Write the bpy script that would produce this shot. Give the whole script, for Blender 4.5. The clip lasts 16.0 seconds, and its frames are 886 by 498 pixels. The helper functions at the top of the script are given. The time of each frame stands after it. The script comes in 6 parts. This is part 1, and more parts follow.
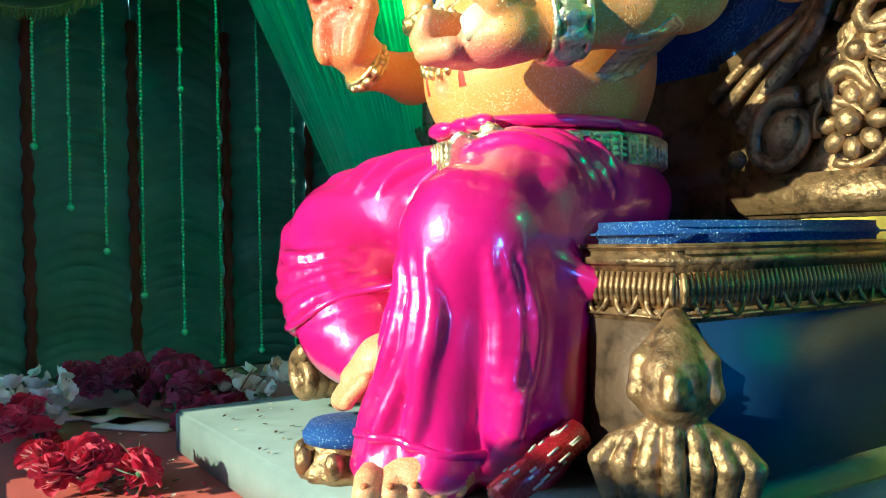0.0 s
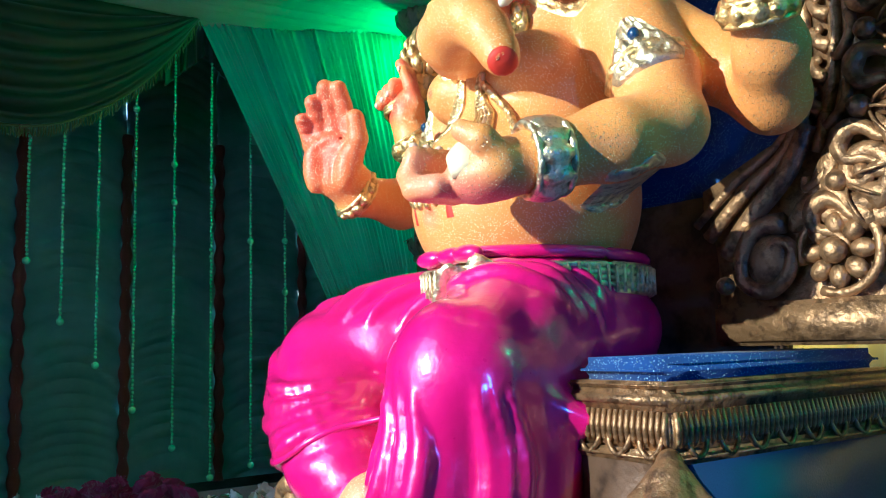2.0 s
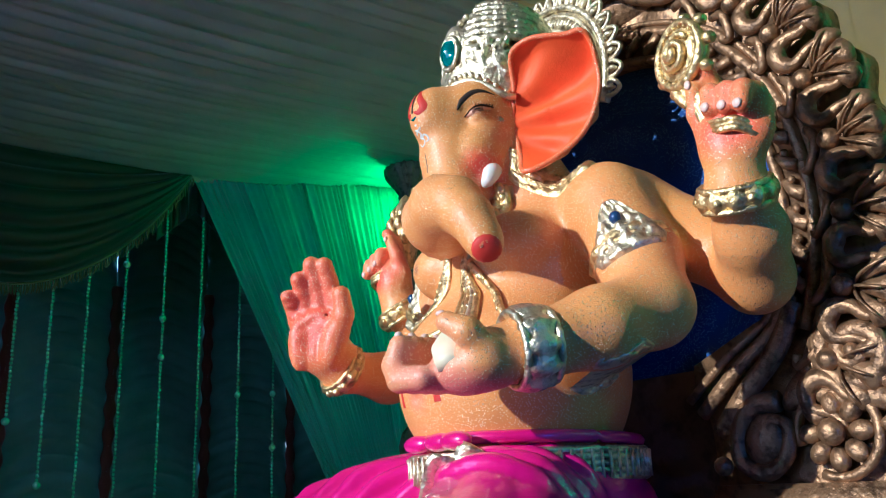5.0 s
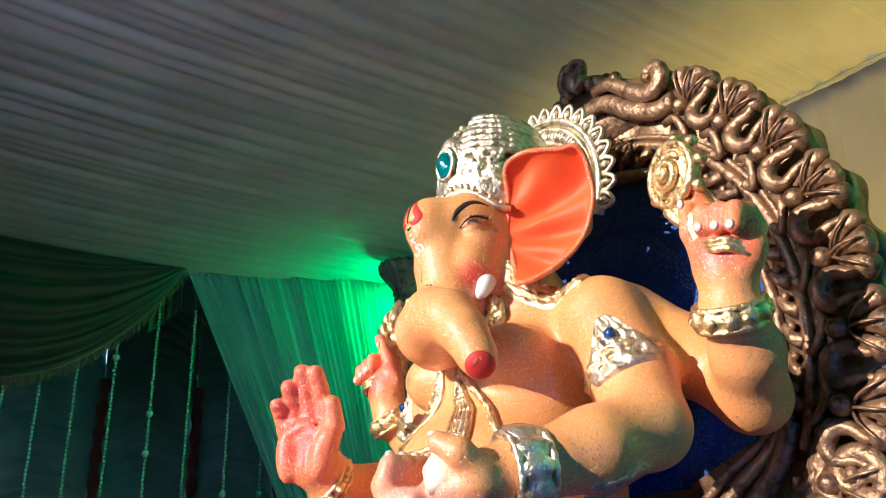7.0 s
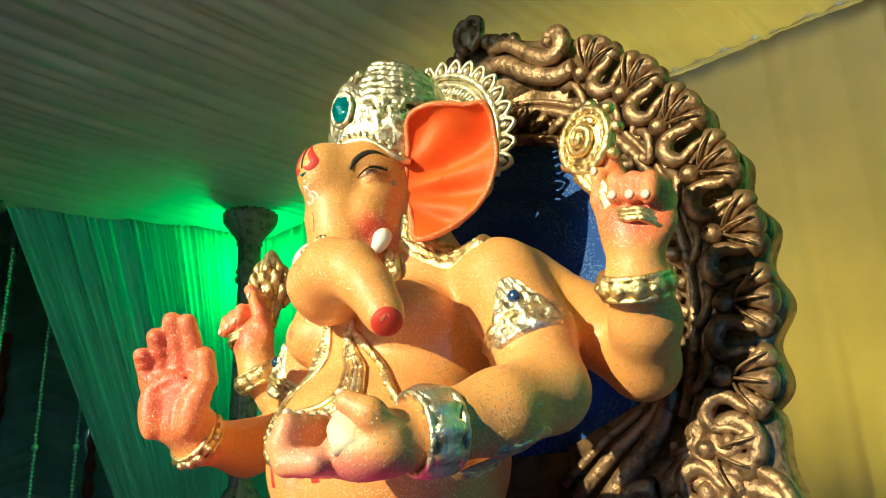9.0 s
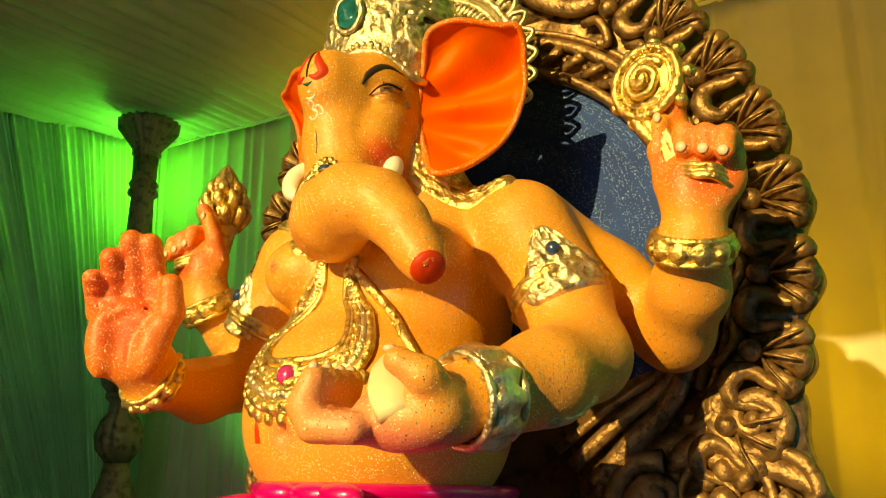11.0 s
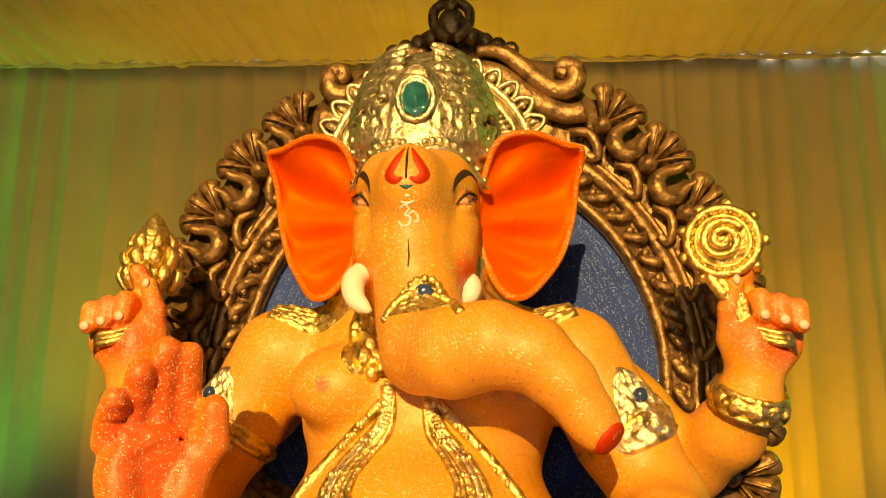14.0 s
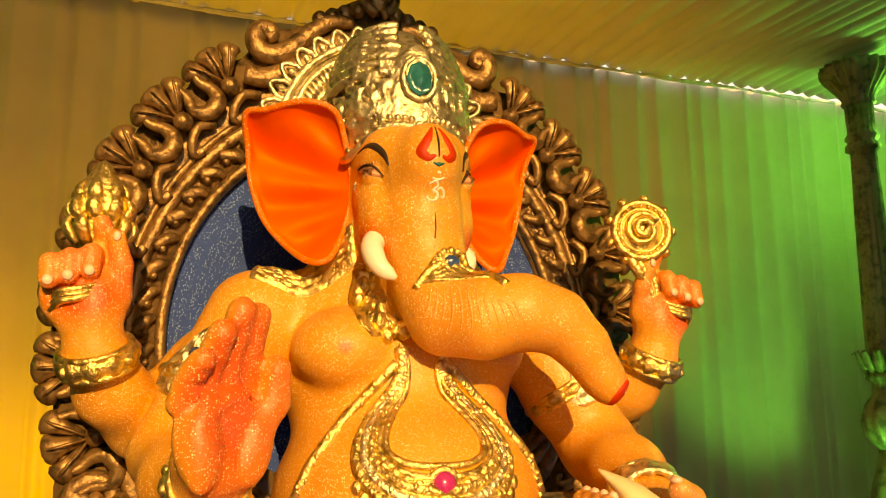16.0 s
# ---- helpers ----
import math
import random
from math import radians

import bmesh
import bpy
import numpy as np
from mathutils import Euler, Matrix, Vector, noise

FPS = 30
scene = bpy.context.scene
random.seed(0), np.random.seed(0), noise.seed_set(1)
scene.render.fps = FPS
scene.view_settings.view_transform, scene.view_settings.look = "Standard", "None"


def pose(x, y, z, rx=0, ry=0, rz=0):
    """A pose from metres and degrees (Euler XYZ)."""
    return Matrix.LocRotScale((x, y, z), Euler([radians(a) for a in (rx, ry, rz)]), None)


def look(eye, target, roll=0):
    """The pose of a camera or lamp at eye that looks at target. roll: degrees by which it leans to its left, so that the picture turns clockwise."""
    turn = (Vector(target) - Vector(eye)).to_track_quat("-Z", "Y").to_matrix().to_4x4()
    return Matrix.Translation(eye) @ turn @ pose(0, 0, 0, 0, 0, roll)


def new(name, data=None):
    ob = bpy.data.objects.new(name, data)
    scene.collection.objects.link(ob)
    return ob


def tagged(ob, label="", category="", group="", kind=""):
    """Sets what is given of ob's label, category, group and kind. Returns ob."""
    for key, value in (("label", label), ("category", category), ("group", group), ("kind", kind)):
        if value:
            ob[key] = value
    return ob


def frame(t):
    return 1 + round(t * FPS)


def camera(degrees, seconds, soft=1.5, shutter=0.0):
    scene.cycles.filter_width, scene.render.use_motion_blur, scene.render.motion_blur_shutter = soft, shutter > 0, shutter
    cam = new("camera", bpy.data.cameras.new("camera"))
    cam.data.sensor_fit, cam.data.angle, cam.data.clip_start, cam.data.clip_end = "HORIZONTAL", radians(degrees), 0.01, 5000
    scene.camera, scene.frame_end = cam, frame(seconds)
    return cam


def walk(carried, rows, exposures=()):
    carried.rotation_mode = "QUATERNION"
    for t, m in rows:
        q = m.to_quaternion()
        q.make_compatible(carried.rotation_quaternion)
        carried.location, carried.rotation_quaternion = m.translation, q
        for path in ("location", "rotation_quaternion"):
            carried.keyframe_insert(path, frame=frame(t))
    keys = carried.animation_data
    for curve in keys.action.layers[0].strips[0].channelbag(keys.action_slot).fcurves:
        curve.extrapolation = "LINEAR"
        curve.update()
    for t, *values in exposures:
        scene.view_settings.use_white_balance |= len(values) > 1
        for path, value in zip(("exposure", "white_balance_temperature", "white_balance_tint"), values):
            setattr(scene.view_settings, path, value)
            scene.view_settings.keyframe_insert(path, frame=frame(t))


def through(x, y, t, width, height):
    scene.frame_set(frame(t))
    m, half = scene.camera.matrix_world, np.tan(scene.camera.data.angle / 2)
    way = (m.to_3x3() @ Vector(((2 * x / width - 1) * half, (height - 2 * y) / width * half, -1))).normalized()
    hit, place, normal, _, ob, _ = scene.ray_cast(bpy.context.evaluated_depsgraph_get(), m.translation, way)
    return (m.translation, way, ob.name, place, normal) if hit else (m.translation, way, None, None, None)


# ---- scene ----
cam = camera(56.6, 16.0, soft=1.1)
# The path is one METRES long; the throne's middle is the world's origin, and it faces -y.
METRES, EYE, TURN = 3.0, 1.5, 56.4
ROWS = [
    (0.0, 0.0, 0.0, 0.0, -0.01, -0.55, 0.97),
    (0.5, -0.0008, -0.0011, 0.0049, -0.11, 1.02, 0.95),
    (1.0, 0.0007, -0.0025, 0.0102, -0.14, 3.06, 1.09),
    (1.5, 0.003, -0.0021, 0.0176, -0.3, 4.9, 1.25),
    (2.0, 0.005, 0.0024, 0.0255, -0.42, 6.48, 1.51),
    (2.5, 0.0084, 0.0013, 0.0316, -0.55, 8.04, 1.86),
    (3.0, 0.0074, 0.0056, 0.0374, -0.71, 9.29, 2.06),
    (3.5, 0.0059, 0.0039, 0.0452, -0.75, 10.99, 2.09),
    (4.0, 0.0095, 0.0049, 0.0552, -0.77, 12.96, 2.25),
    (4.5, 0.0119, 0.0047, 0.0598, -0.77, 14.23, 2.5),
    (5.0, 0.0108, 0.0039, 0.0665, -0.84, 15.95, 2.52),
    (7.5, 0.011, -0.0001, 0.0866, -1.59, 22.69, 1.78),
    (8.0, 0.0063, 0.0019, 0.0863, -1.84, 22.65, 1.49),
    (8.5, -0.0079, 0.0125, 0.0872, -4.66, 22.2, 1.52),
    (9.0, -0.0465, 0.0399, 0.0949, -13.92, 18.91, 2.32),
    (9.5, -0.0466, 0.0682, 0.0918, -15.88, 17.54, 1.1),
    (12.0, -0.2644, 0.239, 0.174, -38.55, 11.94, 0.61),
    (12.5, -0.343, 0.2809, 0.1996, -47.26, 11.47, 1.19),
    (13.0, -0.3947, 0.3095, 0.2189, -49.66, 11.63, 0.42),
    (13.5, -0.3887, 0.3421, 0.2354, -50.38, 12.54, -0.27),
    (14.0, -0.4072, 0.3889, 0.2458, -52.0, 12.6, -0.49),
    (14.5, -0.487, 0.4596, 0.248, -60.2, 11.99, 0.83),
    (15.0, -0.5146, 0.4906, 0.2435, -65.53, 11.12, 0.18),
    (15.5, -0.5109, 0.5198, 0.2415, -68.59, 10.53, -0.19),
    (16.0, -0.5677, 0.5954, 0.2426, -75.33, 10.04, 0.49),
]
EXPOSURES = [
    (0.0, 0.88, 5000, -20), (0.5, 1.15, 4900, -16), (1.0, 1.05, 4800, -12), (1.6, 0.8, 4700, -4), (3.5, 0.35, 4500, 10), (5.0, 0.05, 4400, 14), (7.5, 0.65, 5100, 26), (8.0, 0.7, 5000, 26), (8.5, 0.62, 6800, 10), (9.0, 0.45, 5800, -8), (9.6, 0.3, 4200, -30), (12.0, -0.08, 30000, 18), (16.0, -0.15, 30000, 24),
]
walk(cam, [(t, pose(1.813, -2.021, EYE, 0, 0, TURN) @ pose(METRES * x, METRES * y, METRES * z, 90 + pitch, roll, yaw)) for t, x, y, z, yaw, pitch, roll in ROWS], EXPOSURES)

# ---- light ----
world = bpy.data.worlds.new("world")
scene.world = world
world.use_nodes = True
world.node_tree.nodes["Background"].inputs[0].default_value = (0.50, 0.66, 0.90, 1)
world.node_tree.nodes["Background"].inputs[1].default_value = 2.2


def lamp(name, kind, at, to, power, colour, size=0.1, spot=60, blend=0.3):
    data = bpy.data.lights.new(name, kind)
    data.energy, data.color = power, colour
    if kind == "AREA":
        data.size = size
    elif kind != "SUN":
        data.shadow_soft_size = size
    if kind == "SPOT":
        data.spot_size, data.spot_blend = radians(spot), blend
    ob = new(name, data)
    ob.matrix_world = look(at, to)
    return ob


GREEN, AMBER, BLUE = (0.02, 1.0, 0.22), (1.0, 0.64, 0.07), (0.05, 0.25, 1.0)
sun = lamp("sun", "SUN", (-0.75, -9.0, 5.0), (0.0, 0.0, 2.2), 5.0, (1.0, 0.82, 0.51))
sun.data.angle = radians(0.6)
lamp("green_light_left", "POINT", (-4.62, 2.18, 4.25), (0, 0, 4), 24, (0.02, 1.0, 0.14), 0.06)
lamp("green_light_right", "POINT", (4.75, 1.85, 4.1), (0, 0, 4), 55, GREEN, 0.12)
# two unseen amber spots, added to warm the middle of the back drape
lamp("amber_fill_left", "SPOT", (-1.3, 1.3, 1.1), (-1.2, 2.8, 3.0), 250, AMBER, 0.1, 95, 0.8)
lamp("amber_fill_right", "SPOT", (1.5, 1.3, 1.1), (1.4, 2.8, 3.0), 250, AMBER, 0.1, 95, 0.8)
lamp("green_wall_light", "SPOT", (3.8, 1.3, 1.0), (3.8, 2.8, 2.7), 140, GREEN, 0.1, 60, 0.8)
lamp("green_wall_light", "SPOT", (-3.3, 1.3, 1.0), (-3.3, 2.8, 3.0), 120, GREEN, 0.1, 60, 0.8)
lamp("blue_light", "SPOT", (4.2, -1.4, 1.7), (0.7, -0.5, 1.2), 55, BLUE, 0.15, 50, 0.6)

# ---- materials ----
class Nodes:
    """A short way to write a node tree."""

    def __init__(self, name):
        self.mat = bpy.data.materials.new(name)
        self.mat.use_nodes = True
        self.tree = self.mat.node_tree
        self.bsdf = self.tree.nodes["Principled BSDF"]

    def add(self, kind, values=(), **props):
        n = self.tree.nodes.new("ShaderNode" + kind)
        for key, value in props.items():
            setattr(n, key, value)
        for key, value in dict(values).items():
            if isinstance(value, bpy.types.NodeSocket):
                self.tree.links.new(value, n.inputs[key])
            else:
                n.inputs[key].default_value = value
        return n

    def set(self, **values):
        for key, value in values.items():
            socket = self.bsdf.inputs[key.replace("_", " ")]
            if isinstance(value, bpy.types.NodeSocket):
                self.tree.links.new(value, socket)
            else:
                socket.default_value = value
        return self

    def coords(self):
        return self.add("TexCoord").outputs["Object"]

    def noise(self, scale, detail=4, rough=0.55, at=None):
        return self.add("TexNoise", {"Vector": at or self.coords(), "Scale": scale, "Detail": detail, "Roughness": rough}).outputs["Fac"]

    def ramp(self, fac, stops):
        n = self.add("ValToRGB", {"Fac": fac})
        r = n.color_ramp
        while len(r.elements) < len(stops):
            r.elements.new(0.5)
        for e, (at, c) in zip(r.elements, stops):
            e.position, e.color = at, (*c, 1)
        return n.outputs["Color"]

    def mix(self, fac, a, b, blend="MIX"):
        n = self.add("Mix", data_type="RGBA", blend_type=blend)
        for socket, v in ((n.inputs[0], fac), (n.inputs[6], a), (n.inputs[7], b)):
            if isinstance(v, bpy.types.NodeSocket):
                self.tree.links.new(v, socket)
            else:
                socket.default_value = v if isinstance(v, (int, float)) else (*v, 1)
        return n.outputs[2]

    def bump(self, height, strength=0.3, distance=0.01):
        self.set(Normal=self.add("Bump", {"Height": height, "Strength": strength, "Distance": distance}).outputs["Normal"])
        return self

    def span(self, fac, lo, hi):
        return self.add("MapRange", {"Value": fac, "To Min": lo, "To Max": hi}).outputs["Result"]


def painted(name, colour, rough=0.4, vary=0.15, scale=6, bump=0.15, metal=0.0, coat=0.0, grain=160):
    n = Nodes(name)
    big, fine = n.noise(scale), n.noise(grain, 3)
    dark = tuple(c * (1 - vary) for c in colour)
    light = tuple(min(1, c * (1 + vary)) for c in colour)
    n.set(Base_Color=n.ramp(big, ((0.3, dark), (0.7, light))), Roughness=n.span(fine, rough - 0.08, rough + 0.1), Metallic=metal, Coat_Weight=coat, Coat_Roughness=0.15)
    return n.bump(fine, bump, 0.004).mat


def skin_paint():
    """Airbrushed plaster: the colour of each spot is stored with the mesh; fine glitter lies over it."""
    n = Nodes("airbrushed_plaster")
    base = n.add("Attribute", attribute_name="paint").outputs["Color"]
    base = n.mix(n.ramp(n.noise(7), ((0.35, (0, 0, 0)), (0.75, (0.35, 0.35, 0.35)))), base, (0.58, 0.19, 0.06))
    cells = n.add("TexVoronoi", {"Vector": n.coords(), "Scale": 230.0, "Randomness": 1.0})
    spark = n.ramp(cells.outputs["Distance"], ((0.24, (1, 1, 1)), (0.40, (0, 0, 0))))
    picked = n.ramp(n.add("SeparateColor", {"Color": cells.outputs["Color"]}).outputs[0], ((0.50, (0, 0, 0)), (0.56, (1, 1, 1))))
    glitter = n.mix(1.0, spark, picked, "MULTIPLY")
    tilt = n.add("NormalMap", {"Color": n.mix(glitter, (0.5, 0.5, 1.0), cells.outputs["Color"]), "Strength": 0.5}).outputs["Normal"]
    n.set(Base_Color=n.mix(glitter, base, (1.0, 0.84, 0.55)), Roughness=n.span(n.noise(90, 3), 0.34, 0.55), Metallic=n.span(glitter, 0.0, 0.25), Coat_Weight=0.1, Coat_Roughness=0.3)
    n.set(Normal=n.add("Bump", {"Height": n.mix(0.5, n.noise(260, 3), n.noise(45, 4)), "Strength": 0.6, "Distance": 0.004, "Normal": tilt}).outputs["Normal"])
    return n.mat


def glossy_cloth_paint():
    n = Nodes("magenta_enamel")
    base = n.ramp(n.noise(5), ((0.3, (0.62, 0.001, 0.17)), (0.7, (0.76, 0.002, 0.25))))
    n.set(Base_Color=base, Roughness=n.span(n.noise(40), 0.24, 0.36), Coat_Weight=1.0, Coat_Roughness=0.09, Metallic=0.12)
    return n.bump(n.mix(0.3, n.noise(60), n.noise(11)), 0.25, 0.006).mat


def foil(name, colour, dark, metal=0.95, scale=90, rough=0.25, deep=0.0055):
    """Crumpled metal leaf over relief, darker in the hollows of the grain."""
    n = Nodes(name)
    cells = n.add("TexVoronoi", {"Vector": n.coords(), "Scale": float(scale)}, feature="SMOOTH_F1").outputs["Distance"]
    fine = n.noise(scale * 2.5, 4)
    n.set(Base_Color=n.mix(n.ramp(n.noise(scale * 0.5, 5), ((0.36, (0.7, 0.7, 0.7)), (0.52, (0, 0, 0)))), colour, dark), Metallic=metal, Roughness=n.span(fine, rough - 0.08, rough + 0.22))
    return n.bump(n.mix(0.4, cells, fine), 0.8, deep).mat


def glitter_cloth():
    n = Nodes("blue_glitter_velvet")
    cells = n.add("TexVoronoi", {"Vector": n.coords(), "Scale": 200.0})
    spark = n.ramp(cells.outputs["Distance"], ((0.20, (1, 1, 1)), (0.34, (0, 0, 0))))
    picked = n.ramp(n.add("SeparateColor", {"Color": cells.outputs["Color"]}).outputs[1], ((0.45, (0, 0, 0)), (0.55, (1, 1, 1))))
    f = n.mix(1.0, spark, picked, "MULTIPLY")
    base = n.ramp(n.noise(9), ((0.3, (0.004, 0.036, 0.19)), (0.7, (0.008, 0.06, 0.28))))
    n.set(Base_Color=n.mix(f, base, (0.38, 0.66, 1.0)), Metallic=n.span(f, 0, 0.3), Roughness=n.span(f, 0.8, 0.3), Sheen_Weight=0.05)
    tilt = n.add("NormalMap", {"Color": n.mix(f, (0.5, 0.5, 1.0), cells.outputs["Color"]), "Strength": 0.6}).outputs["Normal"]
    n.set(Normal=tilt)
    return n.mat


def fabric(name, a, b, rough=0.75, sheen=0.3, weave=400, through=0.0):
    n = Nodes(name)
    n.set(Base_Color=n.ramp(n.noise(2.2, 5), ((0.3, a), (0.7, b))), Roughness=rough, Sheen_Weight=sheen)
    n.bump(n.mix(0.4, n.noise(9, 5), n.noise(weave, 2)), 0.25, 0.01)
    if through:
        t = n.add("BsdfTranslucent", {"Color": (*b, 1)})
        m = n.add("MixShader", {0: through, 1: n.bsdf.outputs[0], 2: t.outputs[0]})
        n.tree.links.new(m.outputs[0], n.tree.nodes["Material Output"].inputs[0])
    return n.mat


SKIN = skin_paint()
PINK = glossy_cloth_paint()
GOLD = foil("champagne_gold_leaf", (0.88, 0.68, 0.32), (0.26, 0.16, 0.05), 0.95, 75, 0.34, 0.007)
SILVER = foil("pale_silver_gold_leaf", (0.88, 0.79, 0.56), (0.30, 0.22, 0.12), 0.95, 75, 0.34, 0.007)
BRONZE = foil("worn_bronze_paint", (0.36, 0.215, 0.11), (0.03, 0.016, 0.010), 0.7, 55, 0.36, 0.007)
DARK_BRONZE = foil("dark_bronze_paint", (0.15, 0.09, 0.06), (0.025, 0.015, 0.012), 0.45, 30, 0.45)
VELVET = glitter_cloth()
EAR_RED = painted("ear_orange_red", (0.90, 0.110, 0.006), 0.62, 0.12, 9, 0.25)
WHITE = painted("ivory_white_paint", (0.82, 0.80, 0.72), 0.35, 0.05)
SWEET = painted("pale_sweet_paint", (0.82, 0.72, 0.48), 0.5, 0.06)
COLUMN_PAINT = foil("tarnished_column_paint", (0.30, 0.26, 0.2), (0.06, 0.05, 0.04), 0.4, 30, 0.45)
EYE_WHITE = painted("flushed_eye_white", (0.62, 0.30, 0.18), 0.4)
EYE_BROWN = painted("brown_eye_paint", (0.22, 0.09, 0.05), 0.4)
BLUE_SHADE_CLOTH = fabric("blue_shade_colour", (0.012, 0.05, 0.13), (0.025, 0.08, 0.20), 0.7)
BLACK = painted("dark_brown_line_paint", (0.03, 0.018, 0.014), 0.5)
RED_LINE = painted("vermilion_paint", (0.55, 0.03, 0.015), 0.6)
NAIL = painted("pale_pink_nail_paint", (0.82, 0.56, 0.46), 0.35, 0.06)
TURQUOISE = painted("turquoise_gem_enamel", (0.0, 0.16, 0.17), 0.08, 0.3, 30, 0.3, 0.1, 1.0)
BLUE_GEM = painted("blue_gem_enamel", (0.02, 0.06, 0.16), 0.06, 0.3, 30, 0.3, 0.1, 1.0)
PINK_GEM = painted("pink_gem_enamel", (0.55, 0.04, 0.22), 0.06, 0.3, 30, 0.3, 0.1, 1.0)
ARM_BLUE_SHADE = painted("arm_blue_shade_colour", (0.012, 0.035, 0.11), 0.38, 0.35, 3, 0.3)
CEILING = fabric("white_ceiling_satin", (0.46, 0.46, 0.45), (0.56, 0.56, 0.54), 0.6, 0.2)
DRAPE = fabric("pleated_white_drape", (0.48, 0.45, 0.38), (0.58, 0.54, 0.45), 0.65, 0.4, 400, 0.15)
TEAL_DRAPE = fabric("aqua_pleated_drape", (0.28, 0.72, 0.58), (0.36, 0.86, 0.70), 0.6, 0.4, 400, 0.2)
SWAG = fabric("dark_green_satin", (0.008, 0.022, 0.010), (0.02, 0.05, 0.02), 0.4, 0.4)
FRINGE = fabric("olive_gold_fringe", (0.12, 0.14, 0.04), (0.25, 0.26, 0.09), 0.6)
RUCHED = fabric("grey_ruched_curtain", (0.17, 0.33, 0.26), (0.25, 0.45, 0.36), 0.7)
BROWN_STRIP = fabric("maroon_velvet_strip", (0.17, 0.035, 0.02), (0.26, 0.055, 0.035), 0.8)
# the beads' base colour carries the green lamplight that falls on them
CRYSTAL = painted("crystal_green_light_colour", (0.35, 0.90, 0.50), 0.12, 0.2, 40, 0.1, 0.0, 1.0)
CARPET = fabric("red_carpet", (0.22, 0.018, 0.012), (0.34, 0.035, 0.022), 0.9, 0.2, 700)
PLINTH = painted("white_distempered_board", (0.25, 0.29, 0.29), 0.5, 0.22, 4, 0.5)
CONCRETE = painted("dusty_floor", (0.16, 0.15, 0.14), 0.8, 0.3, 2, 0.4)
TARP = fabric("plain_tent_cloth", (0.22, 0.21, 0.19), (0.30, 0.28, 0.25), 0.8)
FOIL_RED = painted("red_printed_foil", (0.45, 0.015, 0.03), 0.25, 0.3, 20, 0.3, 0.3, 0.5)
PRINT = painted("pale_print", (0.75, 0.68, 0.6), 0.4)
PETAL_WHITE = fabric("white_cloth_petal", (0.70, 0.70, 0.64), (0.82, 0.82, 0.78), 0.7, 0.3, 300, 0.3)
PETAL_RED = fabric("crimson_cloth_petal", (0.50, 0.006, 0.05), (0.72, 0.02, 0.09), 0.6, 0.4, 300, 0.25)
PETAL_PLUM = fabric("plum_cloth_petal", (0.20, 0.01, 0.06), (0.34, 0.02, 0.10), 0.7, 0.3, 300, 0.2)
LEAF = fabric("green_cloth_leaf", (0.02, 0.07, 0.02), (0.05, 0.13, 0.03), 0.6, 0.2, 300)
TWIG = painted("brown_wire_twig", (0.09, 0.04, 0.02), 0.7)
PAPER = painted("cream_card", (0.62, 0.56, 0.46), 0.7)


# ---- mesh helpers ----
class Pile:
    """Points, faces, materials and paint that become one mesh."""

    def __init__(self):
        self.v, self.f, self.m, self.c, self.mats, self.n = [], [], [], [], [], 0

    def add(self, verts, faces, mat, colour=(0.8, 0.5, 0.3)):
        verts = np.asarray(verts, float)
        if mat not in self.mats:
            self.mats.append(mat)
        faces = [tuple(int(i) + self.n for i in f) for f in faces]
        self.v.append(verts)
        self.f += faces
        self.m += [self.mats.index(mat)] * len(faces)
        self.c.append(np.broadcast_to(np.asarray(colour, float), (len(verts), 3)))
        self.n += len(verts)
        return self

    def mesh(self, name, smooth=True):
        me = bpy.data.meshes.new(name)
        me.from_pydata(np.concatenate(self.v).tolist(), [], self.f)
        for m in self.mats:
            me.materials.append(m)
        me.polygons.foreach_set("material_index", self.m)
        me.polygons.foreach_set("use_smooth", [smooth] * len(self.f))
        paint = me.color_attributes.new("paint", "FLOAT_COLOR", "POINT")
        c = np.concatenate(self.c)
        paint.data.foreach_set("color", np.hstack([c, np.ones((len(c), 1))]).ravel())
        me.update()
        return me


def part(name, data, material=None, parent=None, label="", smooth=True):
    """Links a bmesh, Pile or mesh as ONE mesh object under a thing or a part."""
    if isinstance(data, Pile):
        data = data.mesh(name, smooth)
    elif isinstance(data, bmesh.types.BMesh):
        me = bpy.data.meshes.new(name)
        data.to_mesh(me)
        data.free()
        data = me
        data.polygons.foreach_set("use_smooth", [smooth] * len(data.polygons))
    if material and not data.materials:
        data.materials.append(material)
    ob = new(name, data)
    if parent:
        ob.parent = parent
    return tagged(ob, label)


def thing(name, at, label, category, group="", kind=""):
    ob = new(name)
    ob.location = at
    return tagged(ob, label, category, group, kind)


def grid_faces(rows, cols, wrap=False):
    out = []
    for i in range(rows - 1):
        for j in range(cols if wrap else cols - 1):
            a, b = i * cols + j, i * cols + (j + 1) % cols
            out.append((a, b, b + cols, a + cols))
    return out


def smooth_line(points, per=6):
    """A Catmull-Rom line through points of any dimension."""
    p = np.asarray(points, float)
    p = np.vstack([2 * p[0] - p[1], p, 2 * p[-1] - p[-2]])
    out = []
    for i in range(1, len(p) - 2):
        for t in np.linspace(0, 1, per, endpoint=False):
            a, b, c, d = p[i - 1:i + 3]
            out.append(0.5 * (2 * b + (c - a) * t + (2 * a - 5 * b + 4 * c - d) * t * t + (3 * b - a - 3 * c + d) * t ** 3))
    out.append(p[-2])
    return np.array(out)


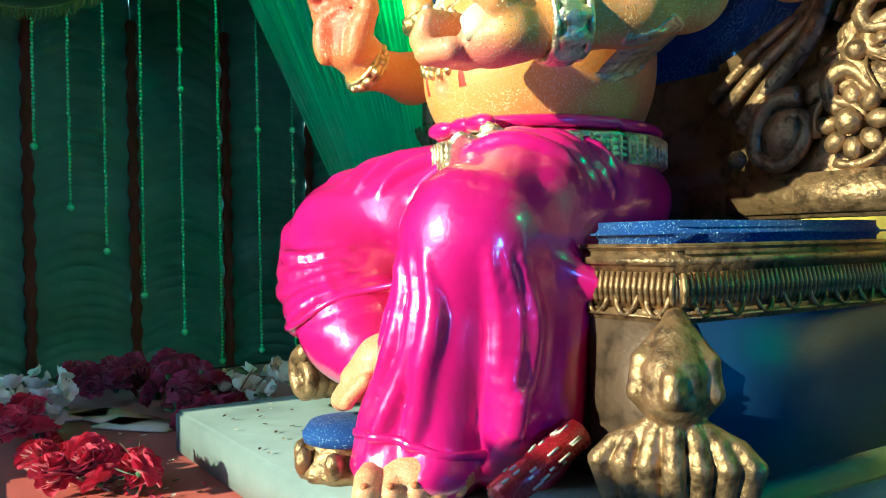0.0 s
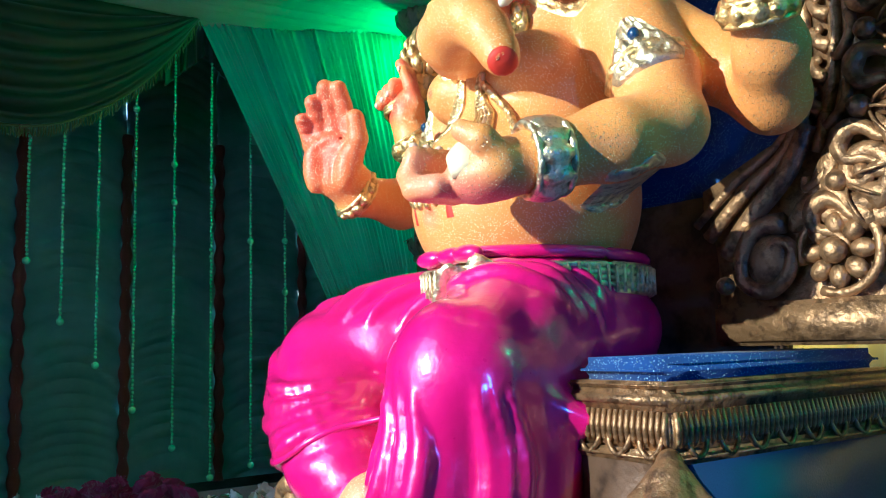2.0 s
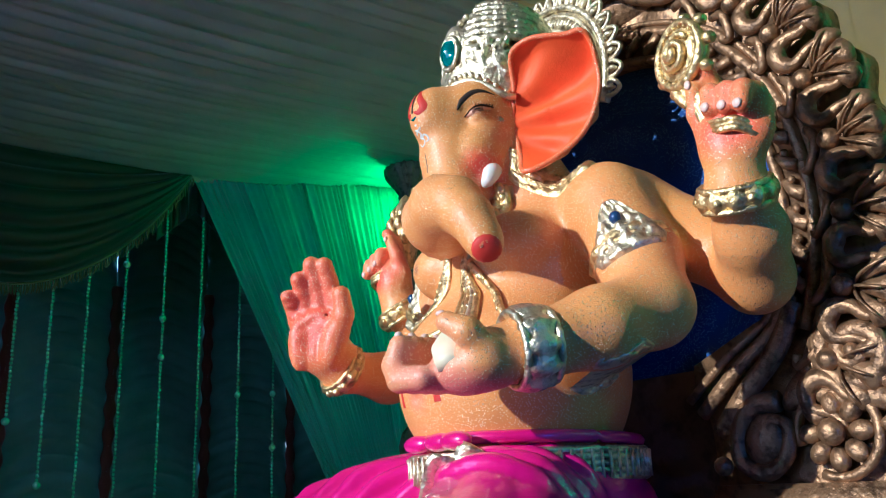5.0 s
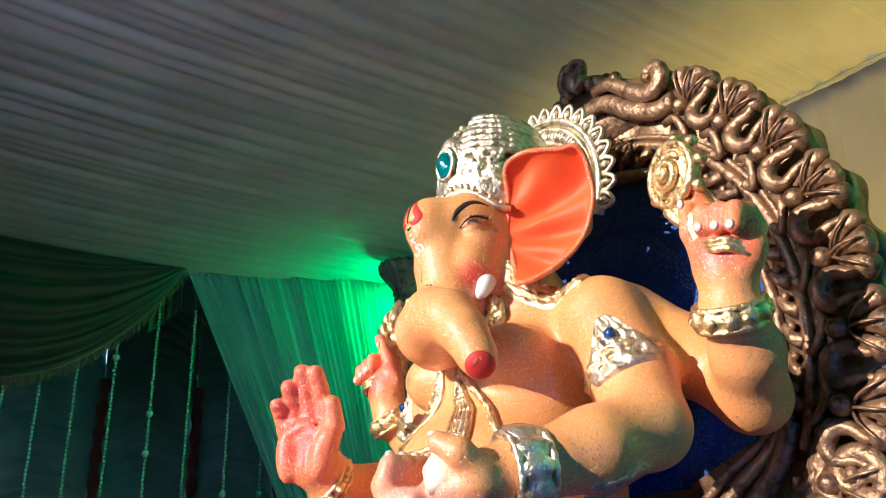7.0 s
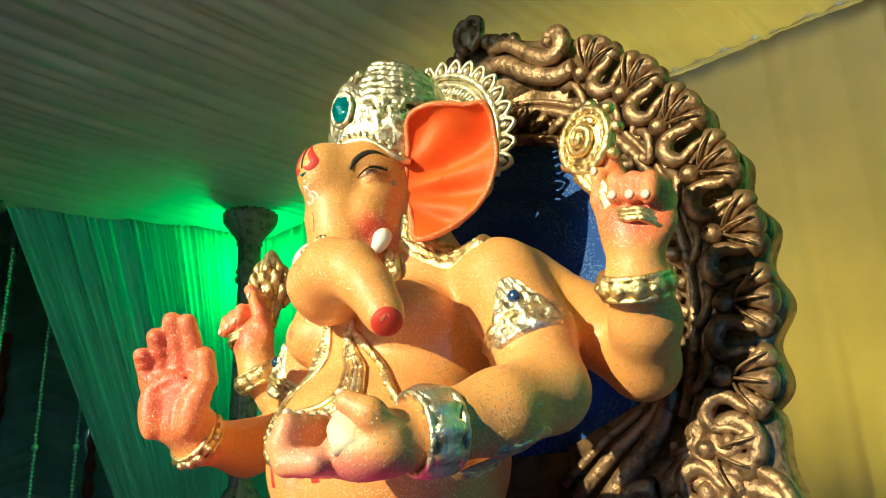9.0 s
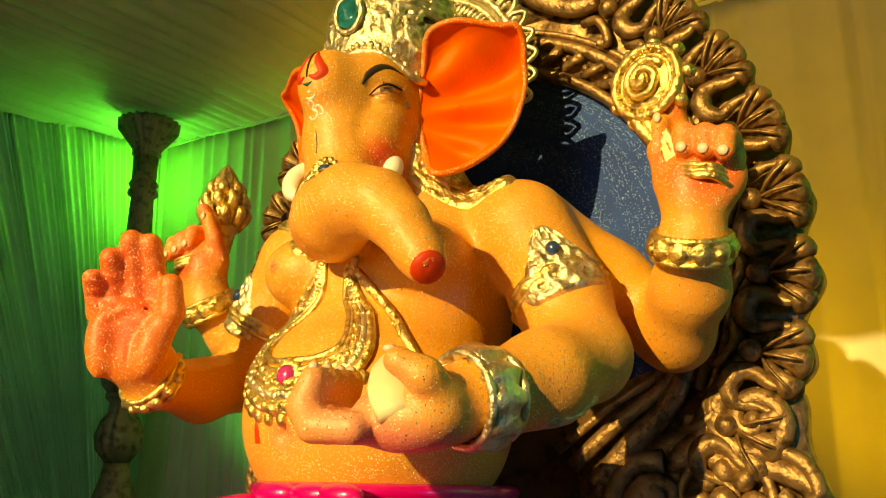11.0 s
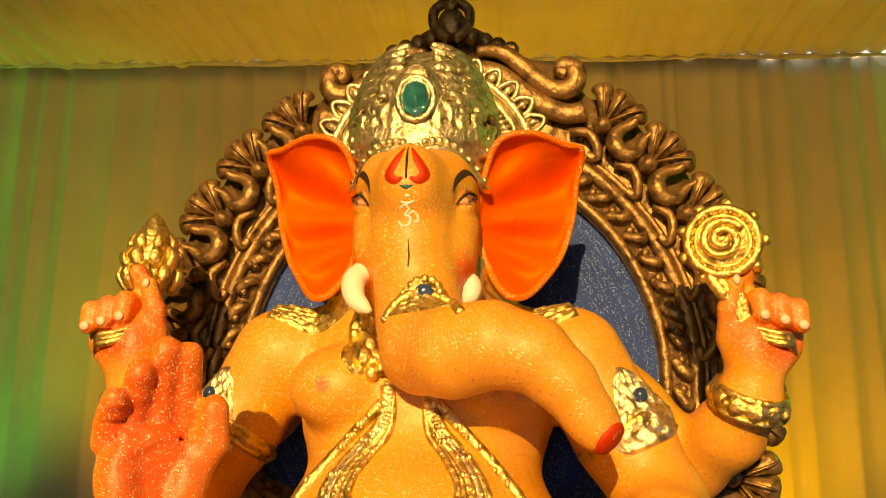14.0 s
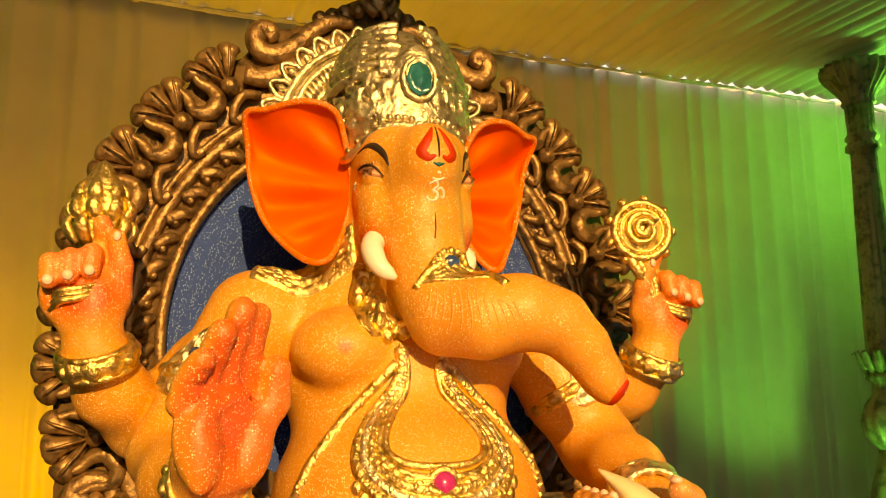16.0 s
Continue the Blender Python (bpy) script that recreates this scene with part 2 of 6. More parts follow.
def sweep(points, radii, sides=8, flat=1.0, up=(0, 1, 0), closed=False):
    """A tube along points; flat squeezes it along up."""
    p = np.asarray(points, float)
    n = len(p)
    r = np.broadcast_to(np.asarray(radii, float), (n,))
    t = np.roll(p, -1, 0) - np.roll(p, 1, 0) if closed else np.gradient(p, axis=0)
    t /= np.linalg.norm(t, axis=1, keepdims=True) + 1e-9
    u = np.broadcast_to(np.asarray(up, float), (n, 3))
    s = np.cross(t, u)
    weak = np.linalg.norm(s, axis=1) < 0.05
    s[weak] = np.cross(t[weak], (0.3, 0.2, 0.9))
    s /= np.linalg.norm(s, axis=1, keepdims=True)
    w = np.cross(s, t)
    a = np.linspace(0, 2 * np.pi, sides, endpoint=False)
    v = p[:, None] + r[:, None, None] * (np.cos(a)[None, :, None] * s[:, None] + flat * np.sin(a)[None, :, None] * w[:, None])
    f = grid_faces(n, sides, True)
    v = v.reshape(-1, 3)
    if closed:
        f += [((n - 1) * sides + j, (n - 1) * sides + (j + 1) % sides, (j + 1) % sides, j) for j in range(sides)]
    else:
        f += [tuple(range(sides))[::-1], tuple((n - 1) * sides + j for j in range(sides))]
    return v, f


def ball(at, size, turn=None, rows=7, cols=10):
    """An ellipsoid with half-axes size."""
    th = np.linspace(0.06, np.pi - 0.06, rows)
    ph = np.linspace(0, 2 * np.pi, cols, endpoint=False)
    v = np.stack([np.outer(np.sin(th), np.cos(ph)), np.outer(np.sin(th), np.sin(ph)), np.outer(np.cos(th), np.ones(cols))], -1).reshape(-1, 3) * np.asarray(size, float)
    if turn is not None:
        v = v @ np.array(turn.to_3x3()).T
    f = grid_faces(rows, cols, True) + [tuple(range(cols))[::-1], tuple((rows - 1) * cols + j for j in range(cols))]
    return v + np.asarray(at, float), [q[::-1] for q in f]


def block(lo, hi, bevel=0.005, segments=2):
    bm = bmesh.new()
    bmesh.ops.create_cube(bm, size=1)
    lo, hi = Vector(lo), Vector(hi)
    for v in bm.verts:
        v.co = Vector([(lo[i] + hi[i]) / 2 + v.co[i] * (hi[i] - lo[i]) for i in range(3)])
    if bevel:
        bmesh.ops.bevel(bm, geom=bm.edges[:], offset=bevel, segments=segments, affect="EDGES")
    return bm


def lathe(profile, cols=24, flutes=0, depth=0.0):
    """Rows of (radius, z) turned round the z axis; flutes cut into it."""
    ph = np.linspace(0, 2 * np.pi, cols, endpoint=False)
    v = []
    for r, z in profile:
        rr = r * (1 - depth * (0.5 + 0.5 * np.cos(flutes * ph))) if flutes else r + 0 * ph
        v.append(np.stack([rr * np.cos(ph), rr * np.sin(ph), z + 0 * ph], -1))
    n = len(profile)
    return np.concatenate(v), grid_faces(n, cols, True) + [tuple(range(cols))[::-1], tuple((n - 1) * cols + j for j in range(cols))]


class Clay:
    """A block of clay on a grid: rounded forms are merged into it softly, then its surface is taken."""

    def __init__(self, lo, hi, h):
        self.lo, self.h = np.array(lo, float), h
        self.n = np.ceil((np.array(hi) - self.lo) / h).astype(int) + 1
        self.f = np.full(self.n, 1.0, np.float32)

    def box(self, lo, hi):
        a = np.clip(((np.array(lo) - self.lo) / self.h).astype(int), 0, self.n)
        b = np.clip(((np.array(hi) - self.lo) / self.h).astype(int) + 2, 0, self.n)
        axes = [(self.lo[i] + self.h * np.arange(a[i], b[i])).astype(np.float32) for i in range(3)]
        return tuple(slice(a[i], b[i]) for i in range(3)), np.meshgrid(*axes, indexing="ij", sparse=True)

    def merge(self, s, d, k, cut=False):
        old = self.f[s]
        if cut:
            t = np.clip(0.5 - 0.5 * (d + old) / k, 0, 1)
            self.f[s] = old * (1 - t) - d * t + k * t * (1 - t)
        else:
            t = np.clip(0.5 + 0.5 * (d - old) / k, 0, 1)
            self.f[s] = d * (1 - t) + old * t - k * t * (1 - t)

    def cone(self, a, b, ra, rb, k=0.02, cut=False):
        a, b = np.array(a, float), np.array(b, float)
        m = max(ra, rb) + k + 0.05
        s, (x, y, z) = self.box(np.minimum(a, b) - m, np.maximum(a, b) + m)
        d = b - a
        t = np.clip(((x - a[0]) * d[0] + (y - a[1]) * d[1] + (z - a[2]) * d[2]) / max(d @ d, 1e-9), 0, 1)
        dist = np.sqrt((x - a[0] - t * d[0]) ** 2 + (y - a[1] - t * d[1]) ** 2 + (z - a[2] - t * d[2]) ** 2) - (ra + t * (rb - ra))
        self.merge(s, dist, k, cut)
        return self

    def chain(self, points, k=0.02):
        for p, q in zip(points[:-1], points[1:]):
            self.cone(p[:3], q[:3], p[3], q[3], k)
        return self

    def egg(self, c, size, k=0.03, turn=None, cut=False):
        m = max(size) + k + 0.05
        s, (x, y, z) = self.box(np.array(c) - m, np.array(c) + m)
        x, y, z = x - c[0], y - c[1], z - c[2]
        if turn is not None:
            t = np.array(turn.to_3x3())
            x, y, z = [t[0, i] * x + t[1, i] * y + t[2, i] * z for i in range(3)]
        k0 = np.sqrt((x / size[0]) ** 2 + (y / size[1]) ** 2 + (z / size[2]) ** 2)
        k1 = np.sqrt((x / size[0] ** 2) ** 2 + (y / size[1] ** 2) ** 2 + (z / size[2] ** 2) ** 2)
        self.merge(s, k0 * (k0 - 1) / np.maximum(k1, 1e-6), k, cut)
        return self

    def value(self, p):
        g = (np.asarray(p, float) - self.lo) / self.h
        i = np.clip(g.astype(int), 0, self.n - 2)
        w = g - i
        out = 0
        for dx in (0, 1):
            for dy in (0, 1):
                for dz in (0, 1):
                    k = (w[..., 0] if dx else 1 - w[..., 0]) * (w[..., 1] if dy else 1 - w[..., 1]) * (w[..., 2] if dz else 1 - w[..., 2])
                    out = out + k * self.f[i[..., 0] + dx, i[..., 1] + dy, i[..., 2] + dz]
        return out

    def onto(self, p, way, reach=0.6, step=0.004):
        """Where rays from p along way first meet the clay (p itself where they miss)."""
        p, way = np.atleast_2d(np.asarray(p, float)), np.asarray(way, float)
        way = np.broadcast_to(way / np.linalg.norm(way, axis=-1, keepdims=True), p.shape)
        out, done = p + way * reach * 0.5, np.zeros(len(p), bool)
        for d in np.arange(0, reach, step):
            q = p + way * d
            val = self.value(q)
            now = (val <= 0) & ~done
            if d > 0 and now.any():
                back = np.clip(val / np.minimum(val - last, -1e-6), 0, 1)[:, None] * step
                q = q - way * back
            out[now], done = q[now], done | now
            last = val
        return out

    def normal(self, p):
        e = self.h
        g = np.stack([self.value(p + e * np.eye(3)[i]) - self.value(p - e * np.eye(3)[i]) for i in range(3)], -1)
        return g / (np.linalg.norm(g, axis=-1, keepdims=True) + 1e-9)

    def surface(self):
        f = self.f
        inside = f < 0
        total, count = np.zeros((*(self.n - 1), 3), np.float32), np.zeros(self.n - 1, np.float32)
        cell = [slice(0, -1)] * 3
        for ax in range(3):
            a = [slice(None)] * 3
            b = [slice(None)] * 3
            a[ax], b[ax] = slice(0, -1), slice(1, None)
            fa, fb = f[tuple(a)], f[tuple(b)]
            i = np.argwhere(inside[tuple(a)] != inside[tuple(b)])
            va, vb = fa[tuple(i.T)], fb[tuple(i.T)]
            p = i.astype(np.float32)
            p[:, ax] += va / (va - vb)
            o1, o2 = [k for k in range(3) if k != ax]
            for d1 in (0, 1):
                for d2 in (0, 1):
                    c = i.copy()
                    c[:, o1] -= d1
                    c[:, o2] -= d2
                    ok = np.all((c >= 0) & (c < self.n - 1), 1)
                    np.add.at(total, tuple(c[ok].T), p[ok])
                    np.add.at(count, tuple(c[ok].T), 1)
        used = count > 0
        index = np.full(self.n - 1, -1)
        index[used] = np.arange(used.sum())
        verts = total[used] / count[used][:, None] * self.h + self.lo
        quads = []
        for ax in range(3):
            a = [slice(None)] * 3
            b = [slice(None)] * 3
            a[ax], b[ax] = slice(0, -1), slice(1, None)
            i = np.argwhere(inside[tuple(a)] != inside[tuple(b)])
            o1, o2 = (ax + 1) % 3, (ax + 2) % 3
            i = i[(i[:, o1] > 0) & (i[:, o2] > 0) & (i[:, o1] < self.n[o1] - 1) & (i[:, o2] < self.n[o2] - 1)]
            out = inside[tuple(a)][tuple(i.T)]
            q = []
            for d1, d2 in ((1, 1), (0, 1), (0, 0), (1, 0)):
                c = i.copy()
                c[:, o1] -= d1
                c[:, o2] -= d2
                q.append(index[tuple(c.T)])
            q = np.stack(q, 1)
            q[~out] = q[~out][:, ::-1]
            quads.append(q)
        return verts, np.concatenate(quads)


# ---- setting ----
STAGE, DAIS, CEIL, FRONT = 0.78, 0.93, 4.7, -3.9


def pleated(rows, cols, place, wave):
    """A cloth sheet: place(u, v) gives a point and the way it swells, wave(u, v) how far."""
    u, v = np.meshgrid(np.linspace(0, 1, cols), np.linspace(0, 1, rows))
    p, n = place(u, v)
    return (p + n * wave(u, v)[..., None]).reshape(-1, 3), grid_faces(rows, cols)


def sheet(name, rows, cols, place, wave, mat, label, category, kind="structure", thick=0.004):
    v, f = pleated(rows, cols, place, wave)
    ob = tagged(part(name, Pile().add(v, f, mat)), label, category, "", kind)
    s = ob.modifiers.new("thick", "SOLIDIFY")
    s.thickness = thick
    return ob


def pleat_wave(count, depth, seed, slack=0.3):
    """Uneven pleats: sharp folds of changing width and depth."""
    rng = np.random.default_rng(seed)
    edge = np.cumsum(rng.uniform(0.5, 1.5, count))
    edge = np.concatenate([[0], edge / edge[-1]])
    high = rng.uniform(0.5, 1.2, count + 1)

    def wave(u, v):
        k = np.clip(np.searchsorted(edge, u, side="right") - 1, 0, count - 1)
        t = (u - edge[k]) / (edge[k + 1] - edge[k])
        ridge = np.abs(2 * ((t + slack * v * (high[k] - 0.8)) % 1) - 1) ** 1.6
        return depth * high[k] * (ridge - 0.5) + depth * 0.25 * np.sin(v * 5 + 9 * high[k])
    return wave


part_floor = tagged(part("floor", block((-11, -8, -0.1), (7.5, 4, 0), 0), CONCRETE), "dusty grey floor of the tent", "floor", "", "structure")
flat_y = lambda x0, x1, y, z0, z1: (lambda u, v: (np.stack([x0 + (x1 - x0) * u, y + 0.028 * (x0 + (x1 - x0) * u), z1 + (z0 - z1) * v], -1), np.array([0.0, -1.0, 0.0])))
sheet("wall_back", 30, 900, flat_y(-5.3, 6.2, 2.8, 0.0, CEIL + 0.02), pleat_wave(56, 0.040, 5), DRAPE, "pleated pale drape behind the throne, lit green and amber", "drape")
sheet("ceiling", 60, 700, lambda u, v: (np.stack([-5.7 + 12 * u, FRONT - 0.15 + (3.0 - FRONT) * v, CEIL + 0.02 - 0.10 * np.sin(np.pi * v) ** 2 + 0 * u], -1), np.array([0, 0, 1.0])),
      pleat_wave(80, 0.034, 8, 0.15), CEILING, "white satin tent ceiling in long gathers", "ceiling")
sheet("wall_right", 4, 90, lambda u, v: (np.stack([6.2 + 0 * u, FRONT + (2.8 - FRONT) * u, CEIL - CEIL * v], -1), np.array([-1.0, 0, 0])), pleat_wave(30, 0.06, 9), TARP, "plain tent cloth side wall", "tent wall")
# unseen front walls; the gap between them limits the sun to the throne
for x0, x1 in ((-5.8, -1.25), (0.60, 6.2)):
    sheet("wall_front_blocker", 4, 90, lambda u, v: (np.stack([x0 + (x1 - x0) * u, FRONT + 0 * u, CEIL + 0.2 - (CEIL + 0.2) * v], -1), np.array([0, 1.0, 0])), pleat_wave(14, 0.06, 10), TARP, "unseen tent cloth wall that trims the sun to the throne", "tent wall")
# unseen cloth strip, added to stop sun leaking past the throne's crest
sheet("wall_front_sun_strip", 4, 40, lambda u, v: (np.stack([-1.3 + 1.95 * u, FRONT + 0 * u, CEIL + 0.2 - 0.30 * v], -1), np.array([0, 1.0, 0])), pleat_wave(6, 0.03, 27), TARP, "unseen cloth strip that blocks sun above the entrance", "tent wall")
# unseen low cloths, added to keep sun off the lowest parts
for x0, x1, z1 in ((-1.25, 0.12, 0.95), (0.12, 0.60, 1.98)):
    sheet("wall_front_sun_block", 4, 40, lambda u, v: (np.stack([x0 + (x1 - x0) * u, FRONT + 0 * u, z1 - z1 * v], -1), np.array([0, 1.0, 0])), pleat_wave(5, 0.04, 19), TARP, "unseen low cloth that blocks sun at the entrance", "tent wall")
# cloth added at the roof's step and behind the side drape to stop sky-light leaks
sheet("wall_fascia_blocker", 4, 40, lambda u, v: (np.stack([-5.74 + 0 * u, -6.2 + 9.9 * u, 5.3 - 0.62 * v], -1), np.array([-1.0, 0, 0])), pleat_wave(14, 0.03, 23), TARP, "added tent cloth that stops sky light between the two roofs", "tent wall")
sheet("wall_corner_blocker", 4, 16, lambda u, v: (np.stack([-5.27 + 0 * u, 2.60 + 1.1 * u, 5.2 - 5.2 * v], -1), np.array([-1.0, 0, 0])), pleat_wave(4, 0.02, 24), TARP, "added tent cloth that stops sky light at the corner", "tent wall")
# two unseen walls, added to keep sky light off the ruched curtains
sheet("wall_side_blocker", 4, 30, lambda u, v: (np.stack([-5.8 + 0 * u, -6.2 + (FRONT + 6.2) * u, 5.2 - 5.2 * v], -1), np.array([-1.0, 0, 0])), pleat_wave(8, 0.05, 17), TARP, "added tent cloth wall that keeps sky light off the curtains", "tent wall")
sheet("wall_front_blocker", 4, 60, lambda u, v: (np.stack([-10.5 + 4.7 * u, -6.2 + 0 * u, 5.2 - 5.2 * v], -1), np.array([0, 1.0, 0])), pleat_wave(14, 0.06, 18), TARP, "plain dark tent cloth", "tent wall")
sheet("wall_far_end", 4, 40, flat_y(-10.5, -5.2, 3.6, 0.0, 5.2), pleat_wave(14, 0.06, 13), TARP, "plain dark tent cloth", "tent wall")
sheet("ceiling_low", 4, 60, lambda u, v: (np.stack([-10.5 + 4.8 * u, -7.2 + 10.8 * v, 5.2 + 0 * u], -1), np.array([0, 0, 1.0])), pleat_wave(16, 0.05, 12), TARP, "dark tent cloth roof beyond the stage", "ceiling")

# ruffled border where the back drape meets the ceiling
border = sheet("trim_ruffle", 5, 700, lambda u, v: (np.stack([-5.2 + 11.3 * u, 2.755 + 0.028 * (-5.2 + 11.3 * u), CEIL + 0.01 - (0.030 + 0.008 * np.sin(61 * u)) * v], -1), np.array([0, -1.0, 0])),
               pleat_wave(130, 0.012, 15), CEILING, "narrow ruffled cloth border under the ceiling", "trim")

# gathered drape at the side of the stage, pulled together towards its foot
def side_drape(u, v):
    top = np.stack([-5.66 + 0.72 * u, 0.33 + 2.42 * u, CEIL + 0 * u], -1)
    low = np.stack([-5.30 + 0.30 * u, 2.32 + 0.40 * u, 0.25 + 0 * u], -1)
    w = (v ** 0.93)[..., None]
    n = np.array([0.94, -0.25, 0.0])
    return top * (1 - w) + low * w + n * (0.10 * np.sin(np.pi * v))[..., None], n
sheet("side_drape", 60, 700, side_drape, lambda u, v: pleat_wave(44, 0.055, 21, 0.1)(u, v) * (1 - 0.45 * v), TEAL_DRAPE, "aqua pleated drape gathered to one side under green light", "drape", "thing")

# far wall of ruched panels with maroon strips
STRIPS = [-3.0 + 1.10 * i - 0.02 for i in range(-3, 7)]
def ruched(u, v):
    return np.stack([-8.2 + 0 * u, 0 * u, 5.3 - 5.3 * v], -1), np.array([1.0, 0, 0])
for a, b in zip(STRIPS[:-1], STRIPS[1:]):
    def place(u, v, a=a, b=b):
        p, n = ruched(u, v)
        p = p.copy()
        p[..., 1] = a + (b - a) * u
        return p, n
    def wave(u, v, s=a):
        sag = v * 5.0 + 0.22 * (4 * u * (1 - u)) + 0.03 * np.sin(7 * v + s)
        ph = sag * 21 + 0.9 * np.sin(3.1 * v * 5 + s * 2) + 1.3 * np.sin(1.7 * sag + 2 * s)
        return 0.045 * (np.abs(np.sin(ph)) ** 0.6) * (0.5 + 2 * u * (1 - u)) + 0.03 * np.sin(ph * 0.37 + s)
    sheet("ruched_curtain", 420, 20, place, wave, RUCHED, "grey ruched curtain panel hanging in swags", "curtain", "thing")["group"] = "ruched curtain panels"
for y in STRIPS:
    v, f = pleated(120, 8, lambda u, v: (np.stack([-8.08 + 0 * u, y - 0.055 + 0.11 * u + 0.012 * np.sign(u - 0.5) * np.sin(95 * v), 4.1 - 4.1 * v], -1), np.array([1.0, 0, 0])), lambda u, v: 0.03 * np.sin(np.pi * u))
    s = part("curtain_strip", Pile().add(v, f, BROWN_STRIP))
    tagged(s, "maroon velvet strip between ruched panels", "curtain strip", "maroon strips")
    s.modifiers.new("thick", "SOLIDIFY").thickness = 0.006

# swag with fringe, hung along the edge of the stage roof
def swag(y0, y1, drop, name="swag"):
    t = thing(name, (-5.62, (y0 + y1) / 2, CEIL), "dark green satin swag with a thin gold fringe", "swag", "swags")
    half = (y1 - y0) / 2
    def place(u, v):
        y = -half + 2 * half * u
        sag = drop * np.maximum(0.02, 1 - (2 * u - 1) ** 2) ** 0.8
        return np.stack([0.12 * np.sin(np.pi * v) + 0 * u, y * (1 - 0.10 * v * (1 - np.abs(2 * u - 1))), -sag * v], -1), np.array([1.0, 0, 0.3])
    v, f = pleated(46, 60, place, lambda u, v: 0.055 * np.abs(np.sin(v * 21 + 0.7 * np.cos(5 * u))) ** 0.7 * np.sin(np.pi * u) ** 0.5)
    part("cloth", Pile().add(v, f, SWAG), None, t)
    e, _ = place(np.linspace(0, 1, 150), np.ones(150))
    p = Pile()
    rng = random.Random(3)
    for q in e:
        l = 0.085 + rng.uniform(-0.015, 0.015)
        p.add(*sweep([q + (0.02, 0, 0.01), q + (0.03, rng.uniform(-.01, .01), -l * 0.5), q + (0.02, rng.uniform(-.015, .015), -l)], (0.006, 0.008, 0.004), 4), FRINGE)
    p.add(*sweep(e + (0.02, 0, 0.01), 0.012, 6), FRINGE)
    tagged(part("fringe", p, None, t, "thin gold fringe"), kind="stuff")
    return t
swag(-2.75, 0.33, 1.27)
swag(-5.9, -2.75, 1.27)
# short dark fall at the corner of the swag
sheet("swag_tail", 20, 60, lambda u, v: (np.stack([-5.72 + 0 * u, 0.05 + 0.75 * u, CEIL - (0.35 + 0.35 * np.abs(2 * u - 1)) * v], -1), np.array([1.0, 0, 0])), pleat_wave(9, 0.05, 31), SWAG, "dark green satin fall behind the drape", "drape", "thing")

# strings of crystal beads under the swag
bead = Pile().add(*ball((0, 0, 0), (0.011, 0.011, 0.016), None, 5, 6), CRYSTAL).mesh("bead")
drop_ball = Pile().add(*ball((0, 0, 0), (0.034, 0.034, 0.034), None, 7, 10), CRYSTAL).mesh("drop")
def bead_string(y, z0, z1, balls=()):
    t = thing("bead_string", (-5.62, y, z0), "string of green-lit crystal beads ending in a ball", "bead string", "hanging bead strings")
    p = Pile()
    n = int((z0 - z1) / 0.034)
    rng = random.Random(int(y * 100))
    for i in range(n):
        p.add(*ball((rng.uniform(-.003, .003), rng.uniform(-.003, .003), -i * 0.034), (0.016, 0.016, 0.017), None, 4, 6), CRYSTAL)
    p.add(*sweep([(0, 0, 0), (0, 0, -(z0 - z1))], 0.0025, 4), CRYSTAL)
    tagged(part("bead_line", p, None, t), kind="stuff")
    for b in (*balls, z1):
        part("ball", drop_ball, None, t).location = (0, 0, b - z0)
for y, z1, balls in ((-1.07, 2.33, ()), (-0.805, 1.83, ()), (-0.525, 1.46, ()), (-0.22, 1.07, (3.72,)), (0.12, 0.72, (3.25, 2.9)), (0.46, 0.43, ()), (0.84, 0.5, (2.58,)), (1.19, 0.4, (2.6, 2.1)), (-1.36, 1.9, ()), (-1.66, 1.6, ()), (-1.95, 1.9, ())):
    u = (y + 2.75) / 3.08
    bead_string(y, CEIL - 1.27 * max(0.02, 1 - (2 * u - 1) ** 2) ** 0.8 if y < 0.33 else CEIL - 0.45, z1, balls)

# stage and white dais
tagged(part("stage_floor", block((-2.9, -1.75, 0.0), (5.4, 2.7, STAGE), 0.01), CARPET), "red carpeted stage", "stage", "", "structure")
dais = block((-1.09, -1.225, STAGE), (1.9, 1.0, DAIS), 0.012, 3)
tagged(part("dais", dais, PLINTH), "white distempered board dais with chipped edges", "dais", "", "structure")

